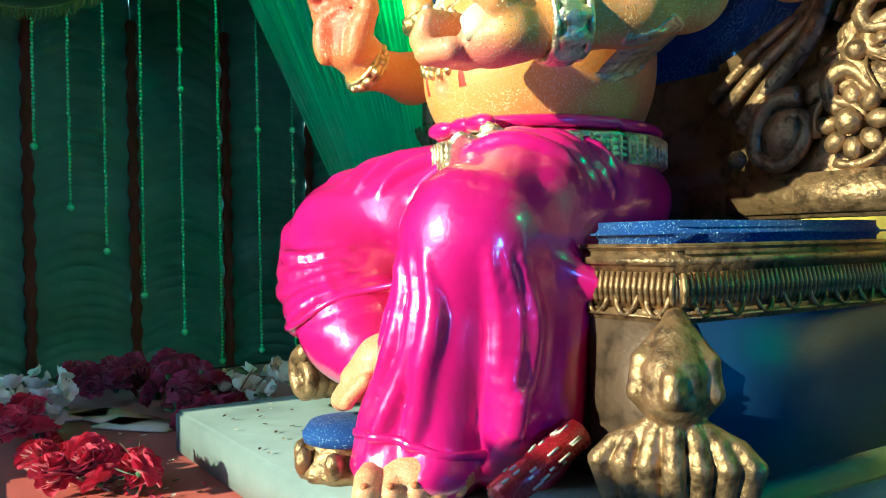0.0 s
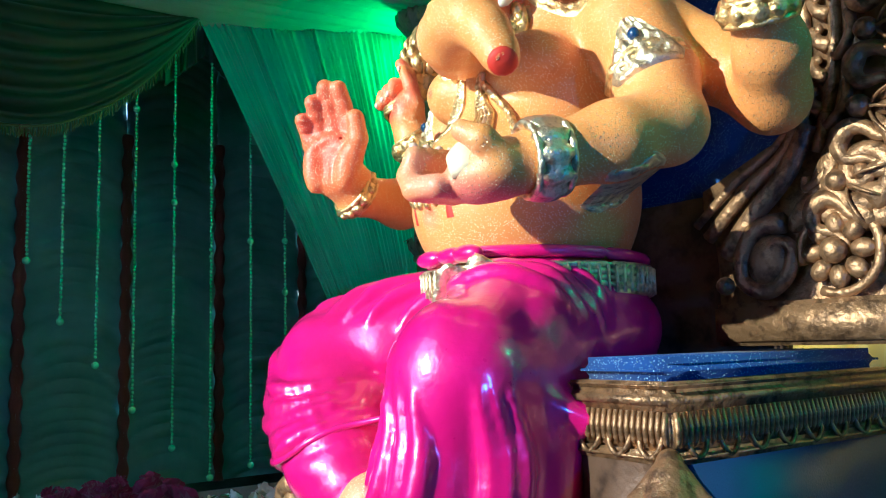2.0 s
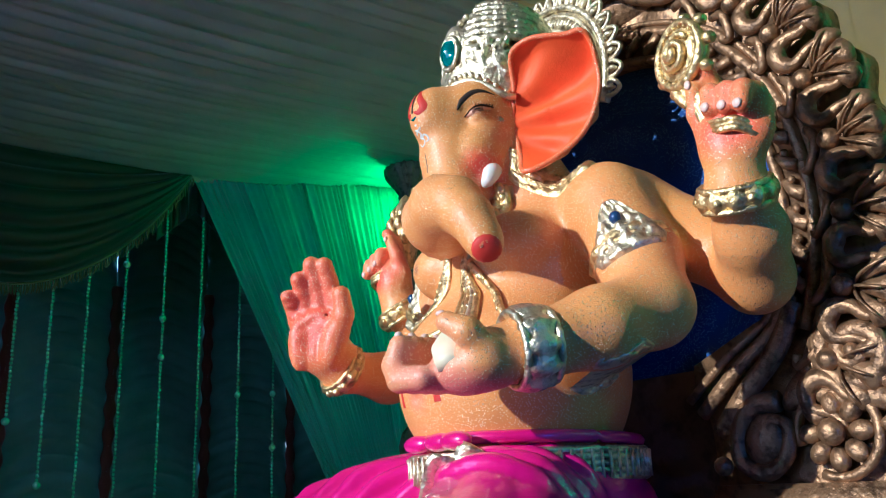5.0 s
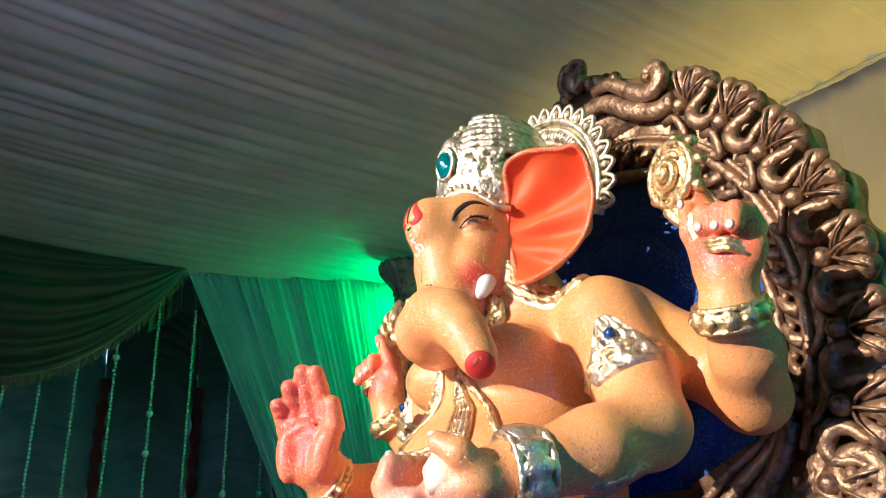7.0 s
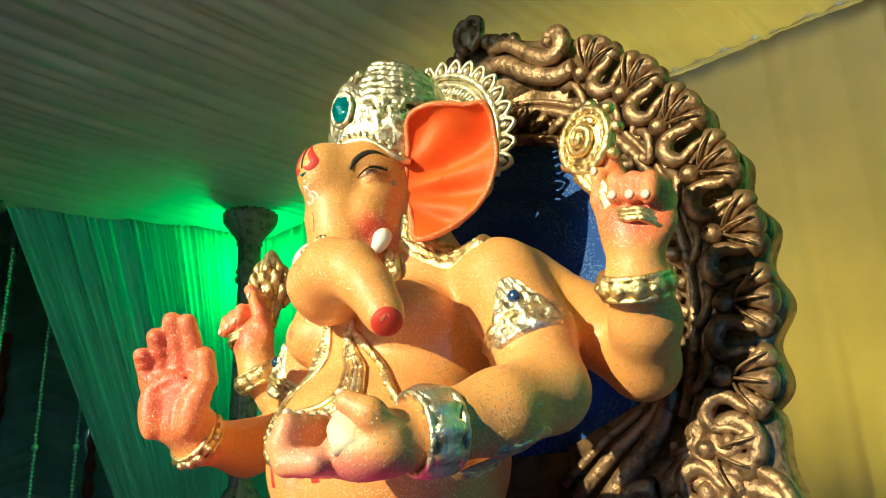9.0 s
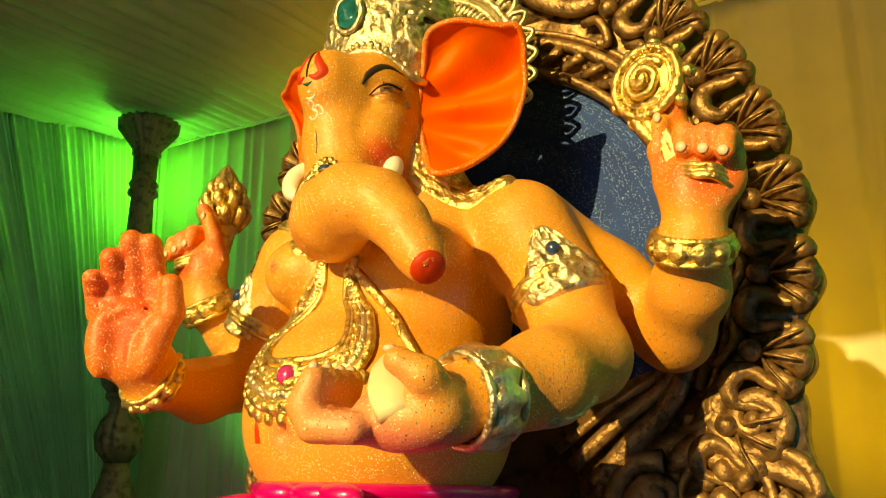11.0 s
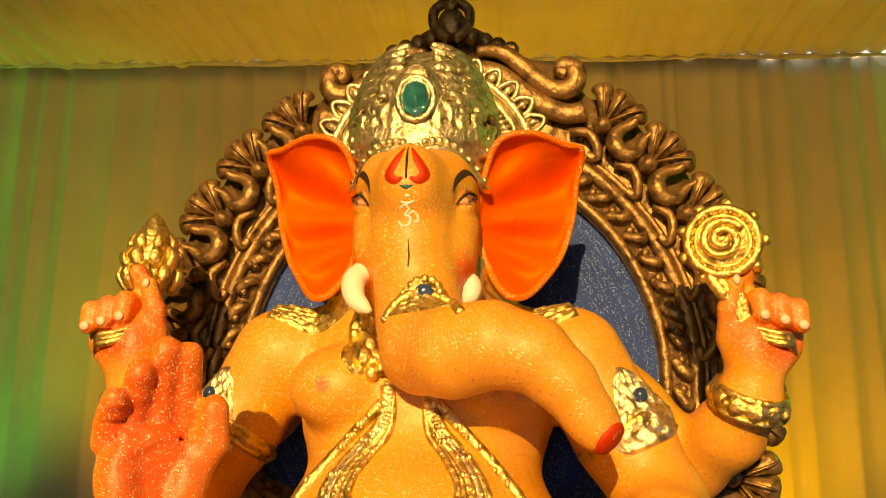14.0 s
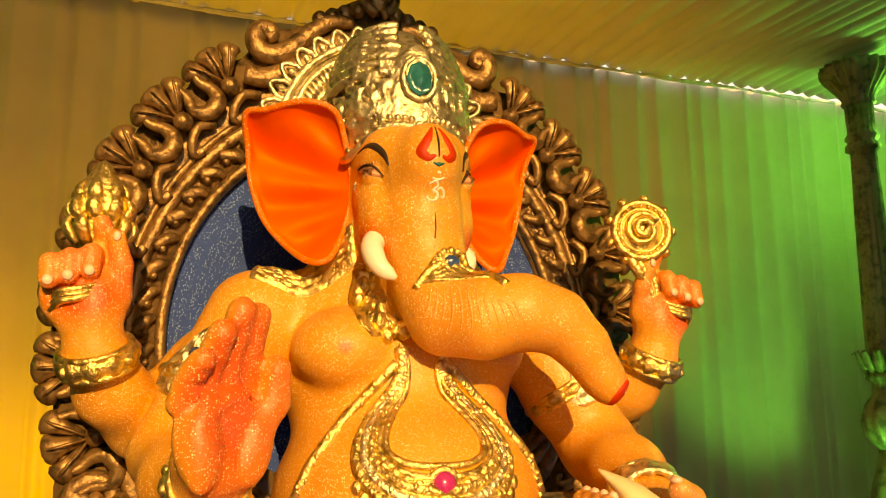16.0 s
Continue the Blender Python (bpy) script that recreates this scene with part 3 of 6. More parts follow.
# ---- columns ----
def column(x):
    t = thing("column", (x, 2.0, STAGE), "carved dark column with a leafy capital, lit green", "column", "stage columns")
    prof = [(0.20, 0), (0.20, 0.12), (0.16, 0.15), (0.18, 0.22), (0.13, 0.28), (0.15, 0.5), (0.17, 0.75), (0.11, 0.95), (0.09, 1.05)]
    part("pedestal", Pile().add(*lathe(prof, 40), COLUMN_PAINT), None, t)
    part("bulb", Pile().add(*lathe([(0.09, 1.05), (0.17, 1.15), (0.185, 1.25), (0.15, 1.36), (0.10, 1.42), (0.095, 1.5), (0.13, 1.53), (0.13, 1.57)], 48, 12, 0.12), COLUMN_PAINT), None, t)
    for i in range(12):
        a = 2 * math.pi * i / 12
        d = np.array([math.cos(a), math.sin(a), 0])
        part("leaf", Pile().add(*sweep([d * 0.10 + (0, 0, 1.57), d * 0.15 + (0, 0, 1.64), d * 0.175 + (0, 0, 1.72), d * 0.21 + (0, 0, 1.70)], (0.03, 0.042, 0.03, 0.008), 6, 0.5, d), COLUMN_PAINT), None, t)
    part("shaft", Pile().add(*lathe([(0.11, 1.57), (0.115, 1.75), (0.108, 2.3), (0.095, 2.9), (0.088, 3.15), (0.12, 3.17), (0.12, 3.2), (0.095, 3.23), (0.12, 3.26), (0.095, 3.30), (0.10, 3.5)], 64, 16, 0.10), COLUMN_PAINT), None, t)
    part("capital", Pile().add(*lathe([(0.10, 3.5), (0.12, 3.52), (0.11, 3.55), (0.14, 3.60), (0.22, 3.70), (0.245, 3.735), (0.25, 3.77), (0.25, 3.81), (0.2, 3.815)], 64, 20, 0.16), COLUMN_PAINT), None, t)
column(-4.33)
column(4.15)

# cloth added on the dais beside the throne; blue light and shade are its colour
sheet("blue_shade_sheet", 40, 60, lambda u, v: (np.stack([0.80 + 1.4 * u, -1.30 + 1.9 * v, np.where(0.80 + 1.4 * u > 1.9, DAIS - 0.10, DAIS + 0.012) + 0 * v], -1), np.array([0, 0, 1.0])),
      lambda u, v: 0.010 * np.sin(9 * u + 5 * np.sin(4 * v)) * np.sin(11 * v + 3 * u) + 0.006 * np.abs(np.sin(23 * u + 7 * v)), BLUE_SHADE_CLOTH, "cloth sheet added on the dais, its dark blue standing for blue light and shade", "cloth", "thing")


# ---- throne ----
throne = thing("throne", (0, 0, DAIS), "carved bronze-painted throne with blue glitter velvet", "throne")
Z0 = -DAIS
MID = 2.40


def throne_part(name, pile, label="", smooth=True):
    ob = part(name, pile, None, throne, label, smooth)
    ob.location = (0, 0, Z0)
    return ob


def oval(a, b, y, n=120, lo=-180.0, hi=180.0):
    th = np.radians(np.linspace(lo, hi, n))
    return np.stack([a * np.sin(th), y + 0 * th, MID + b * np.cos(th)], -1)


def flat_ring(outer, inner, y0, y1):
    """A flat frame between two lines of equal length, with thickness."""
    n = len(outer)
    v = np.concatenate([p * (1, 0, 1) + (0, y, 0) for y in (y0, y1) for p in (outer, inner)])
    f = []
    for i in range(n - 1):
        o, k = i, i + n
        f += [(o, o + 1, k + 1, k), (2 * n + o + 1, 2 * n + o, 2 * n + k, 2 * n + k + 1), (o + 1, o, 2 * n + o, 2 * n + o + 1), (k, k + 1, 2 * n + k + 1, 2 * n + k)]
    f += [(0, n, 3 * n, 2 * n), (n - 1, 3 * n - 1, 4 * n - 1, 2 * n - 1)]
    return v, f


# frame behind the carving
LIM = 118
th = np.radians(np.linspace(-LIM, LIM, 200))
rim = 1.0 + 0.022 * np.cos((np.abs(th) - radians(34.5)) * 360 / 12.2)
outer = np.stack([0.915 * rim * np.sin(th), 0 * th, MID + 0.985 * rim * np.cos(th)], -1)
inner = np.stack([0.60 * np.sin(th), 0 * th, MID + 0.645 * np.cos(th)], -1)
throne_part("back_frame", Pile().add(*flat_ring(outer, inner, 0.008, 0.10), BRONZE), "dark bronze board behind the carving")
# padded back
rows, cols = 26, 80
uu, aa = np.meshgrid(np.linspace(0, 1, rows), np.linspace(0, 2 * np.pi, cols, endpoint=False), indexing="ij")
ridge = 0.012 * (np.exp(-((uu - 0.93) / 0.018) ** 2) + np.exp(-((uu - 0.87) / 0.018) ** 2) + np.exp(-((uu - 0.81) / 0.018) ** 2))
pad = np.stack([0.625 * uu * np.sin(aa), 0.045 - 0.05 * (1 - uu ** 4) * 0.5 - ridge, MID + 0.67 * uu * np.cos(aa)], -1).reshape(-1, 3)
throne_part("back_pad", Pile().add(pad, grid_faces(rows, cols, True), VELVET), "blue glitter velvet back pad")
throne_part("back_board", Pile().add(*flat_ring(oval(0.62, 0.66, 0), oval(0.01, 0.01, 0), 0.06, 0.09), DARK_BRONZE))
# mouldings
for a, b, r in ((0.615, 0.66, 0.016), (0.70, 0.755, 0.020), (0.728, 0.785, 0.011)):
    throne_part("moulding", Pile().add(*sweep(oval(a, b, 0.0, 120, -LIM, LIM), r, 8), BRONZE))
# leaf band between the mouldings
for i in range(-17, 18):
    s = 1 if i >= 0 else -1
    c, c2 = math.radians(i * 6.6), math.radians(i * 6.6 + s * 4.2)
    a = np.array([0.635 * math.sin(c), -0.004, MID + 0.68 * math.cos(c)])
    b = np.array([0.683 * math.sin(c2), -0.004, MID + 0.737 * math.cos(c2)])
    m = (a + b) / 2 + (0.012 * math.cos(c), -0.012, -0.012 * math.sin(c))
    throne_part("band_leaf", Pile().add(*sweep(smooth_line([a, m, b], 4), np.linspace(0.012, 0.022, 9), 6, 0.8), BRONZE))
    throne_part("band_bead", Pile().add(*ball((a + b) / 2 + (-0.02 * math.cos(c), -0.006, 0.02 * math.sin(c)), (0.013, 0.012, 0.013), None, 5, 6), BRONZE))


def spiral(c, r, turns, start, y=0.0, hand=1, n=34, shrink=0.12):
    t = np.linspace(0, 1, n)
    a = start + hand * turns * 2 * np.pi * t
    rr = r * (1 - (1 - shrink) * t)
    return np.stack([c[0] + rr * np.cos(a), y - 0.02 * t, c[1] + rr * np.sin(a)], -1)


# one length of the crest: a boss, a fan of three petals and an S-shaped loop
def crest_pieces():
    boss = Pile().add(*ball((0, -0.035, 0), (0.026, 0.024, 0.026), None, 8, 12), BRONZE)
    fan = []
    for k, (dx, l, w) in enumerate(((0, 0.112, 0.040), (0.056, 0.10, 0.033), (-0.056, 0.10, 0.033))):
        line = smooth_line([(0.15 * dx, -0.012, 0.024), (dx * 0.55, -0.03, l * 0.5), (dx, -0.03, l * 0.85), (dx * 1.25, -0.008, l)], 5)
        fan.append(Pile().add(*sweep(line, np.interp(np.linspace(0, 1, len(line)), (0, 0.5, 0.82, 1), (0.007, 0.55 * w, w, 0.7 * w)), 10, 0.55), BRONZE))
        fan[-1].add(*sweep(line + (0, -0.6 * w, 0), 0.004, 5), BRONZE)
    loop = smooth_line([(0.015, -0.015, 0.075), (0.05, -0.03, 0.085), (0.062, -0.03, 0.055), (0.045, -0.03, 0.02), (0.05, -0.035, -0.015), (0.085, -0.035, -0.03), (0.118, -0.035, -0.008), (0.112, -0.03, 0.035), (0.122, -0.03, 0.07), (0.15, -0.015, 0.082)], 5)
    w = np.interp(np.linspace(0, 1, len(loop)), (0, 0.25, 0.5, 0.75, 1), (0.008, 0.013, 0.026, 0.013, 0.008))
    return boss, fan, Pile().add(*sweep(loop, w, 8, 0.8), BRONZE), Pile().add(*sweep(smooth_line([(-0.06, -0.012, -0.055), (-0.02, -0.028, -0.035), (0.02, -0.028, -0.05), (0.04, -0.02, -0.075), (0.015, -0.02, -0.085)], 5), 0.013, 7, 0.8), BRONZE)


boss_p, fan_p, loop_p, curl_p = crest_pieces()
boss_m, loop_m, curl_m = boss_p.mesh("boss"), loop_p.mesh("loop"), curl_p.mesh("curl")
fan_m = [f.mesh("petal") for f in fan_p]
for side in (1, -1):
    for i in range(8):
        th = radians(34.5 + 12.2 * i)
        c = Vector((side * 0.80 * math.sin(th), 0.0, MID + 0.895 * math.cos(th) + Z0))
        n = Vector((0.895 * math.sin(th) * side, 0, 0.80 * math.cos(th))).normalized()
        turn = math.atan2(n.x, n.z)
        m = Matrix.Translation(c) @ Matrix.Rotation(turn, 4, "Y") @ Matrix.Diagonal((side * 1.12, 1.25, 1.12, 1))
        for name, me in (("boss", boss_m), ("petal", fan_m[0]), ("petal", fan_m[1]), ("petal", fan_m[2]), ("loop", loop_m), ("curl", curl_m)):
            part(name, me, None, throne).matrix_local = m
    # crest curls beside the finial
    big = smooth_line([(side * 0.08, -0.02, 3.405), (side * 0.16, -0.03, 3.39), (side * 0.24, -0.03, 3.32), (side * 0.30, -0.03, 3.27), (side * 0.355, -0.03, 3.262), (side * 0.382, -0.03, 3.295), (side * 0.372, -0.03, 3.335), (side * 0.345, -0.035, 3.34), (side * 0.335, -0.04, 3.318), (side * 0.352, -0.045, 3.305)], 7)
    throne_part("crest_curl", Pile().add(*sweep(big, np.interp(np.linspace(0, 1, len(big)), (0, 0.3, 0.6, 1), (0.022, 0.032, 0.034, 0.018)), 9, 0.8), BRONZE))
    throne_part("crest_leaf", Pile().add(*sweep(smooth_line([(side * 0.04, -0.02, 3.34), (side * 0.14, -0.03, 3.32), (side * 0.24, -0.03, 3.24), (side * 0.34, -0.02, 3.19), (side * 0.41, -0.02, 3.195)], 6), 0.034, 8, 0.7), BRONZE))
    for k in range(4):
        throne_part("crest_knob", Pile().add(*ball((side * (0.065 + 0.04 * k), -0.02, 3.45 - 0.016 * k), (0.026, 0.024, 0.028), None, 7, 10), BRONZE))
    # lower carving: large volute, rosette, drop bands
    s = np.array([side, 1, 1])
    throne_part("volute", Pile().add(*sweep(spiral((0.755, 1.965), 0.098, 1.7, 2.2, -0.02) * s, np.linspace(0.034, 0.016, 34), 9, 0.9), BRONZE).add(*ball((side * 0.755, -0.045, 1.965), (0.022, 0.02, 0.022)), BRONZE))
    throne_part("volute_stem", Pile().add(*sweep(smooth_line([(0.70, -0.02, 2.06), (0.66, -0.02, 2.00), (0.63, -0.02, 1.93), (0.66, -0.02, 1.87), (0.80, -0.02, 1.85), (0.875, -0.02, 1.80), (0.87, -0.02, 1.72)], 6) * s, 0.03, 8, 0.8), BRONZE))
    throne_part("rosette_button", Pile().add(*ball((side * 0.675, -0.055, 1.78), (0.034, 0.03, 0.034), None, 9, 14), BRONZE))
    for k in range(8):
        a = 2 * math.pi * k / 8
        throne_part("rosette_petal", Pile().add(*ball((side * (0.675 + 0.066 * math.cos(a)), -0.035, 1.78 + 0.066 * math.sin(a)), (0.034, 0.022, 0.025), Matrix.Rotation(-a, 4, "Y"), 7, 10), BRONZE))
    throne_part("rosette_ring", Pile().add(*sweep(spiral((0.675, 1.78), 0.108, 0.86, 3.4, -0.02, -1, 30, 1.0) * s, 0.013, 7), BRONZE))
    for r, dz in ((0.030, 0.0), (0.022, 0.055), (0.014, 0.095)):
        throne_part("drop_band", Pile().add(*sweep(smooth_line([(0.34 - dz, -0.03, 1.80 + dz), (0.44 - dz * 0.6, -0.035, 1.90 + dz), (0.545, -0.03, 2.0 + dz), (0.61, -0.02, 2.12 + dz)], 6) * s, r, 8, 0.8), BRONZE))
    throne_part("teardrop", Pile().add(*sweep(smooth_line([(0.53, -0.03, 1.87), (0.45, -0.035, 1.86), (0.40, -0.035, 1.79), (0.40, -0.035, 1.72), (0.47, -0.035, 1.69), (0.53, -0.03, 1.73), (0.545, -0.03, 1.80), (0.505, -0.035, 1.82), (0.49, -0.04, 1.785)], 6) * s, np.linspace(0.03, 0.016, 49), 8, 0.9), BRONZE))
    throne_part("ball_end", Pile().add(*ball((side * 0.355, -0.06, 1.712), (0.026, 0.026, 0.026)), BRONZE))
    throne_part("side_board", Pile().add(*flat_ring(smooth_line([(0.25, 0, 2.0), (0.60, 0, 2.12), (0.84, 0, 2.05), (0.86, 0, 1.90), (0.90, 0, 1.75), (0.90, 0, 1.55)], 5) * s, smooth_line([(0.25, 0, 1.95), (0.27, 0, 1.9), (0.29, 0, 1.8), (0.29, 0, 1.7), (0.29, 0, 1.65), (0.29, 0, 1.55)], 5) * s, 0.0, 0.10), BRONZE))
    throne_part("leaf_boss", Pile().add(*ball((side * 0.475, -0.028, 1.775), (0.060, 0.030, 0.075), Matrix.Rotation(side * 0.5, 4, "Y"), 9, 14), BRONZE))
    throne_part("leaf_boss", Pile().add(*ball((side * 0.60, -0.018, 1.90), (0.085, 0.026, 0.035), Matrix.Rotation(side * -0.7, 4, "Y"), 9, 14), BRONZE))
    throne_part("leaf_scroll", Pile().add(*sweep(smooth_line([(0.80, -0.02, 1.90), (0.86, -0.03, 1.86), (0.88, -0.03, 1.80), (0.84, -0.03, 1.76), (0.80, -0.03, 1.80)], 6) * s, 0.02, 8), BRONZE))
    ob = part("plinth_rail", block((min(side * 0.30, side * 0.93), -0.055, 1.545 + Z0), (max(side * 0.30, side * 0.93), 0.09, 1.662 + Z0), 0.012), BRONZE, throne)
    # arm box
    x0, x1 = sorted((side * 0.445, side * 0.70))
    def bl(name, lo, hi, mat, bev=0.008, label=""):
        return part(name, block((lo[0], lo[1], lo[2] + Z0), (hi[0], hi[1], hi[2] + Z0), bev, 3), mat, throne, label)
    # the box's deep blue colour holds the blue light and shade of its sides
    bl("arm_box", (x0, -0.715, 0.96), (x1, 0.09, 1.36), ARM_BLUE_SHADE, 0.01, "arm box with blue light and shade put into its colour")
    bl("arm_front", (x0 + 0.005, -0.73, 0.97), (x1 - 0.005, -0.712, 1.34), DARK_BRONZE)
    lo, hi = sorted((side * 0.43, side * 0.722))
    bl("cornice_foot", (lo, -0.742, 1.325), (hi, 0.09, 1.35), BRONZE, 0.01)
    bl("cornice_band", (lo + 0.012, -0.728, 1.35), (hi - 0.012, 0.09, 1.43), BRONZE, 0.006)
    bl("cornice_top", (lo - 0.004, -0.748, 1.428), (hi + 0.004, 0.09, 1.475), BRONZE, 0.016)
    bl("cornice_lip", (lo + 0.002, -0.742, 1.473), (hi - 0.002, 0.09, 1.487), BRONZE, 0.006)
    bl("arm_cushion", (lo + 0.012, -0.73, 1.482), (hi - 0.012, 0.07, 1.535), VELVET, 0.024, "blue glitter velvet arm cushion")
    # reeded frieze with pointed tongues
    reed = Pile().add(*sweep([(0, 0, 0.0), (0, -0.006, -0.03), (0, -0.004, -0.058), (0, 0, -0.068)], (0.006, 0.0075, 0.006, 0.003), 6), BRONZE).mesh("reed")
    tongue = Pile().add(*sweep(smooth_line([(-0.03, 0, -0.045), (-0.024, -0.006, -0.07), (0, -0.008, -0.088), (0.024, -0.006, -0.07), (0.03, 0, -0.045)], 4), 0.006, 6), BRONZE).mesh("tongue")
    edge = side * 0.711
    for k in range(46):
        o = part("reed", reed, None, throne)
        o.location, o.rotation_euler = (edge, -0.715 + 0.0175 * k, 1.428 + Z0), (0, 0, radians(90 * side))
    for k in range(16):
        o = part("reed", reed, None, throne)
        o.location = (lo + 0.022 + 0.0165 * k, -0.73, 1.428 + Z0)
    for k in range(8):
        o = part("tongue", tongue, None, throne)
        o.location, o.rotation_euler = (edge, -0.66 + 0.1 * k, 1.425 + Z0), (0, 0, radians(90 * side))
    for k in range(3):
        part("tongue", tongue, None, throne).location = (lo + 0.06 + 0.085 * k, -0.731, 1.425 + Z0)
    # carved corner leg
    leg = Clay((side * 0.755 - 0.24, -1.05, 0.92), (side * 0.755 + 0.24, -0.55, 1.36), 0.0065)
    d = np.array([side * 0.6, -0.8, 0]) / 1.0
    base = np.array([side * 0.70, -0.725, 0])
    at = lambda o, z: tuple(base + d * o + (0, 0, z))
    leg.chain([(*at(0.01, 1.335), 0.026), (*at(0.03, 1.29), 0.045), (*at(0.06, 1.235), 0.06), (*at(0.07, 1.19), 0.055), (*at(0.05, 1.15), 0.05)], 0.02)
    side_way = np.array([d[1], -d[0], 0])
    for o in (-1, 1):
        leg.chain([(*(np.array(at(0.03, 1.31)) + side_way * o * 0.030), 0.014), (*(np.array(at(0.055, 1.26)) + side_way * o * 0.062), 0.022), (*(np.array(at(0.06, 1.20)) + side_way * o * 0.068), 0.024), (*(np.array(at(0.05, 1.17)) + side_way * o * 0.05), 0.02)], 0.006)
    leg.chain([(*at(0.125, 1.235), 0.02), (*at(0.13, 1.20), 0.022)], 0.01)
    for o in (-3, -2, -1, 0, 1, 2, 3):
        off = side_way * o * 0.046
        fall = abs(o) * 0.013
        leg.chain([(*(np.array(at(0.085 - 0.5 * fall, 1.175 - fall)) + off * 0.45), 0.012), (*(np.array(at(0.105 - fall, 1.125 - 0.7 * fall)) + off * 0.85), 0.0195), (*(np.array(at(0.115 - fall, 1.065)) + off * 1.05), 0.0225), (*(np.array(at(0.10 - fall, 1.0)) + off * 0.92), 0.0215), (*(np.array(at(0.075 - fall, 0.945)) + off * 0.66), 0.018)], 0.003)
    leg.egg(at(0.015, 1.04), (0.082, 0.082, 0.105), 0.008)
    lv, lf = leg.surface()
    pl = Pile().add(lv, lf, BRONZE)
    if side > 0:
        throne_part("leg", pl, "leaf-carved bronze corner leg")
    else:
        sp = spiral((-0.80, 1.045), 0.085, 1.6, 1.2, 0)
        scroll = Pile()
        for y in (-0.86, -0.82, -0.78, -0.74):
            scroll.add(*sweep(sp * (1, 0, 1) + (0, y, 0), np.linspace(0.034, 0.018, 34), 9), BRONZE)
        throne_part("foot_scroll", scroll, "rolled bronze scroll foot")
# finial
throne_part("finial", Pile().add(*ball((0, -0.03, 3.49), (0.045, 0.035, 0.055), None, 9, 14), BRONZE).add(*sweep(smooth_line([(-0.01, -0.05, 3.43), (-0.05, -0.045, 3.47), (-0.055, -0.04, 3.53), (-0.02, -0.045, 3.555), (0.0, -0.055, 3.53), (0.02, -0.045, 3.555), (0.055, -0.04, 3.53), (0.05, -0.045, 3.47), (0.01, -0.05, 3.43)], 5), 0.017, 7), BRONZE))
throne_part("crest_board", Pile().add(*flat_ring(smooth_line([(-0.40, 0, 3.24), (-0.385, 0, 3.34), (-0.33, 0, 3.35), (-0.24, 0, 3.38), (-0.15, 0, 3.44), (-0.05, 0, 3.50), (0.05, 0, 3.50), (0.15, 0, 3.44), (0.24, 0, 3.38), (0.33, 0, 3.35), (0.385, 0, 3.34), (0.40, 0, 3.24)], 4), smooth_line([(x, 0, 3.2) for x in np.linspace(-0.38, 0.38, 12)], 4), 0.0, 0.08), BRONZE))
# added filler board; its dark colour stands for the shadow under the back pad
part("lower_back_shade", block((-0.45, 0.02, 1.0 + Z0), (0.45, 0.10, 2.0 + Z0), 0.01), DARK_BRONZE, throne)
part("seat_box", block((-0.445, -0.66, 0.935 + Z0), (0.445, 0.03, 1.40 + Z0), 0.01), DARK_BRONZE, throne)
part("seat_cushion", block((-0.44, -0.68, 1.398 + Z0), (0.44, 0.02, 1.48 + Z0), 0.03, 3), VELVET, throne, "blue glitter velvet seat cushion")


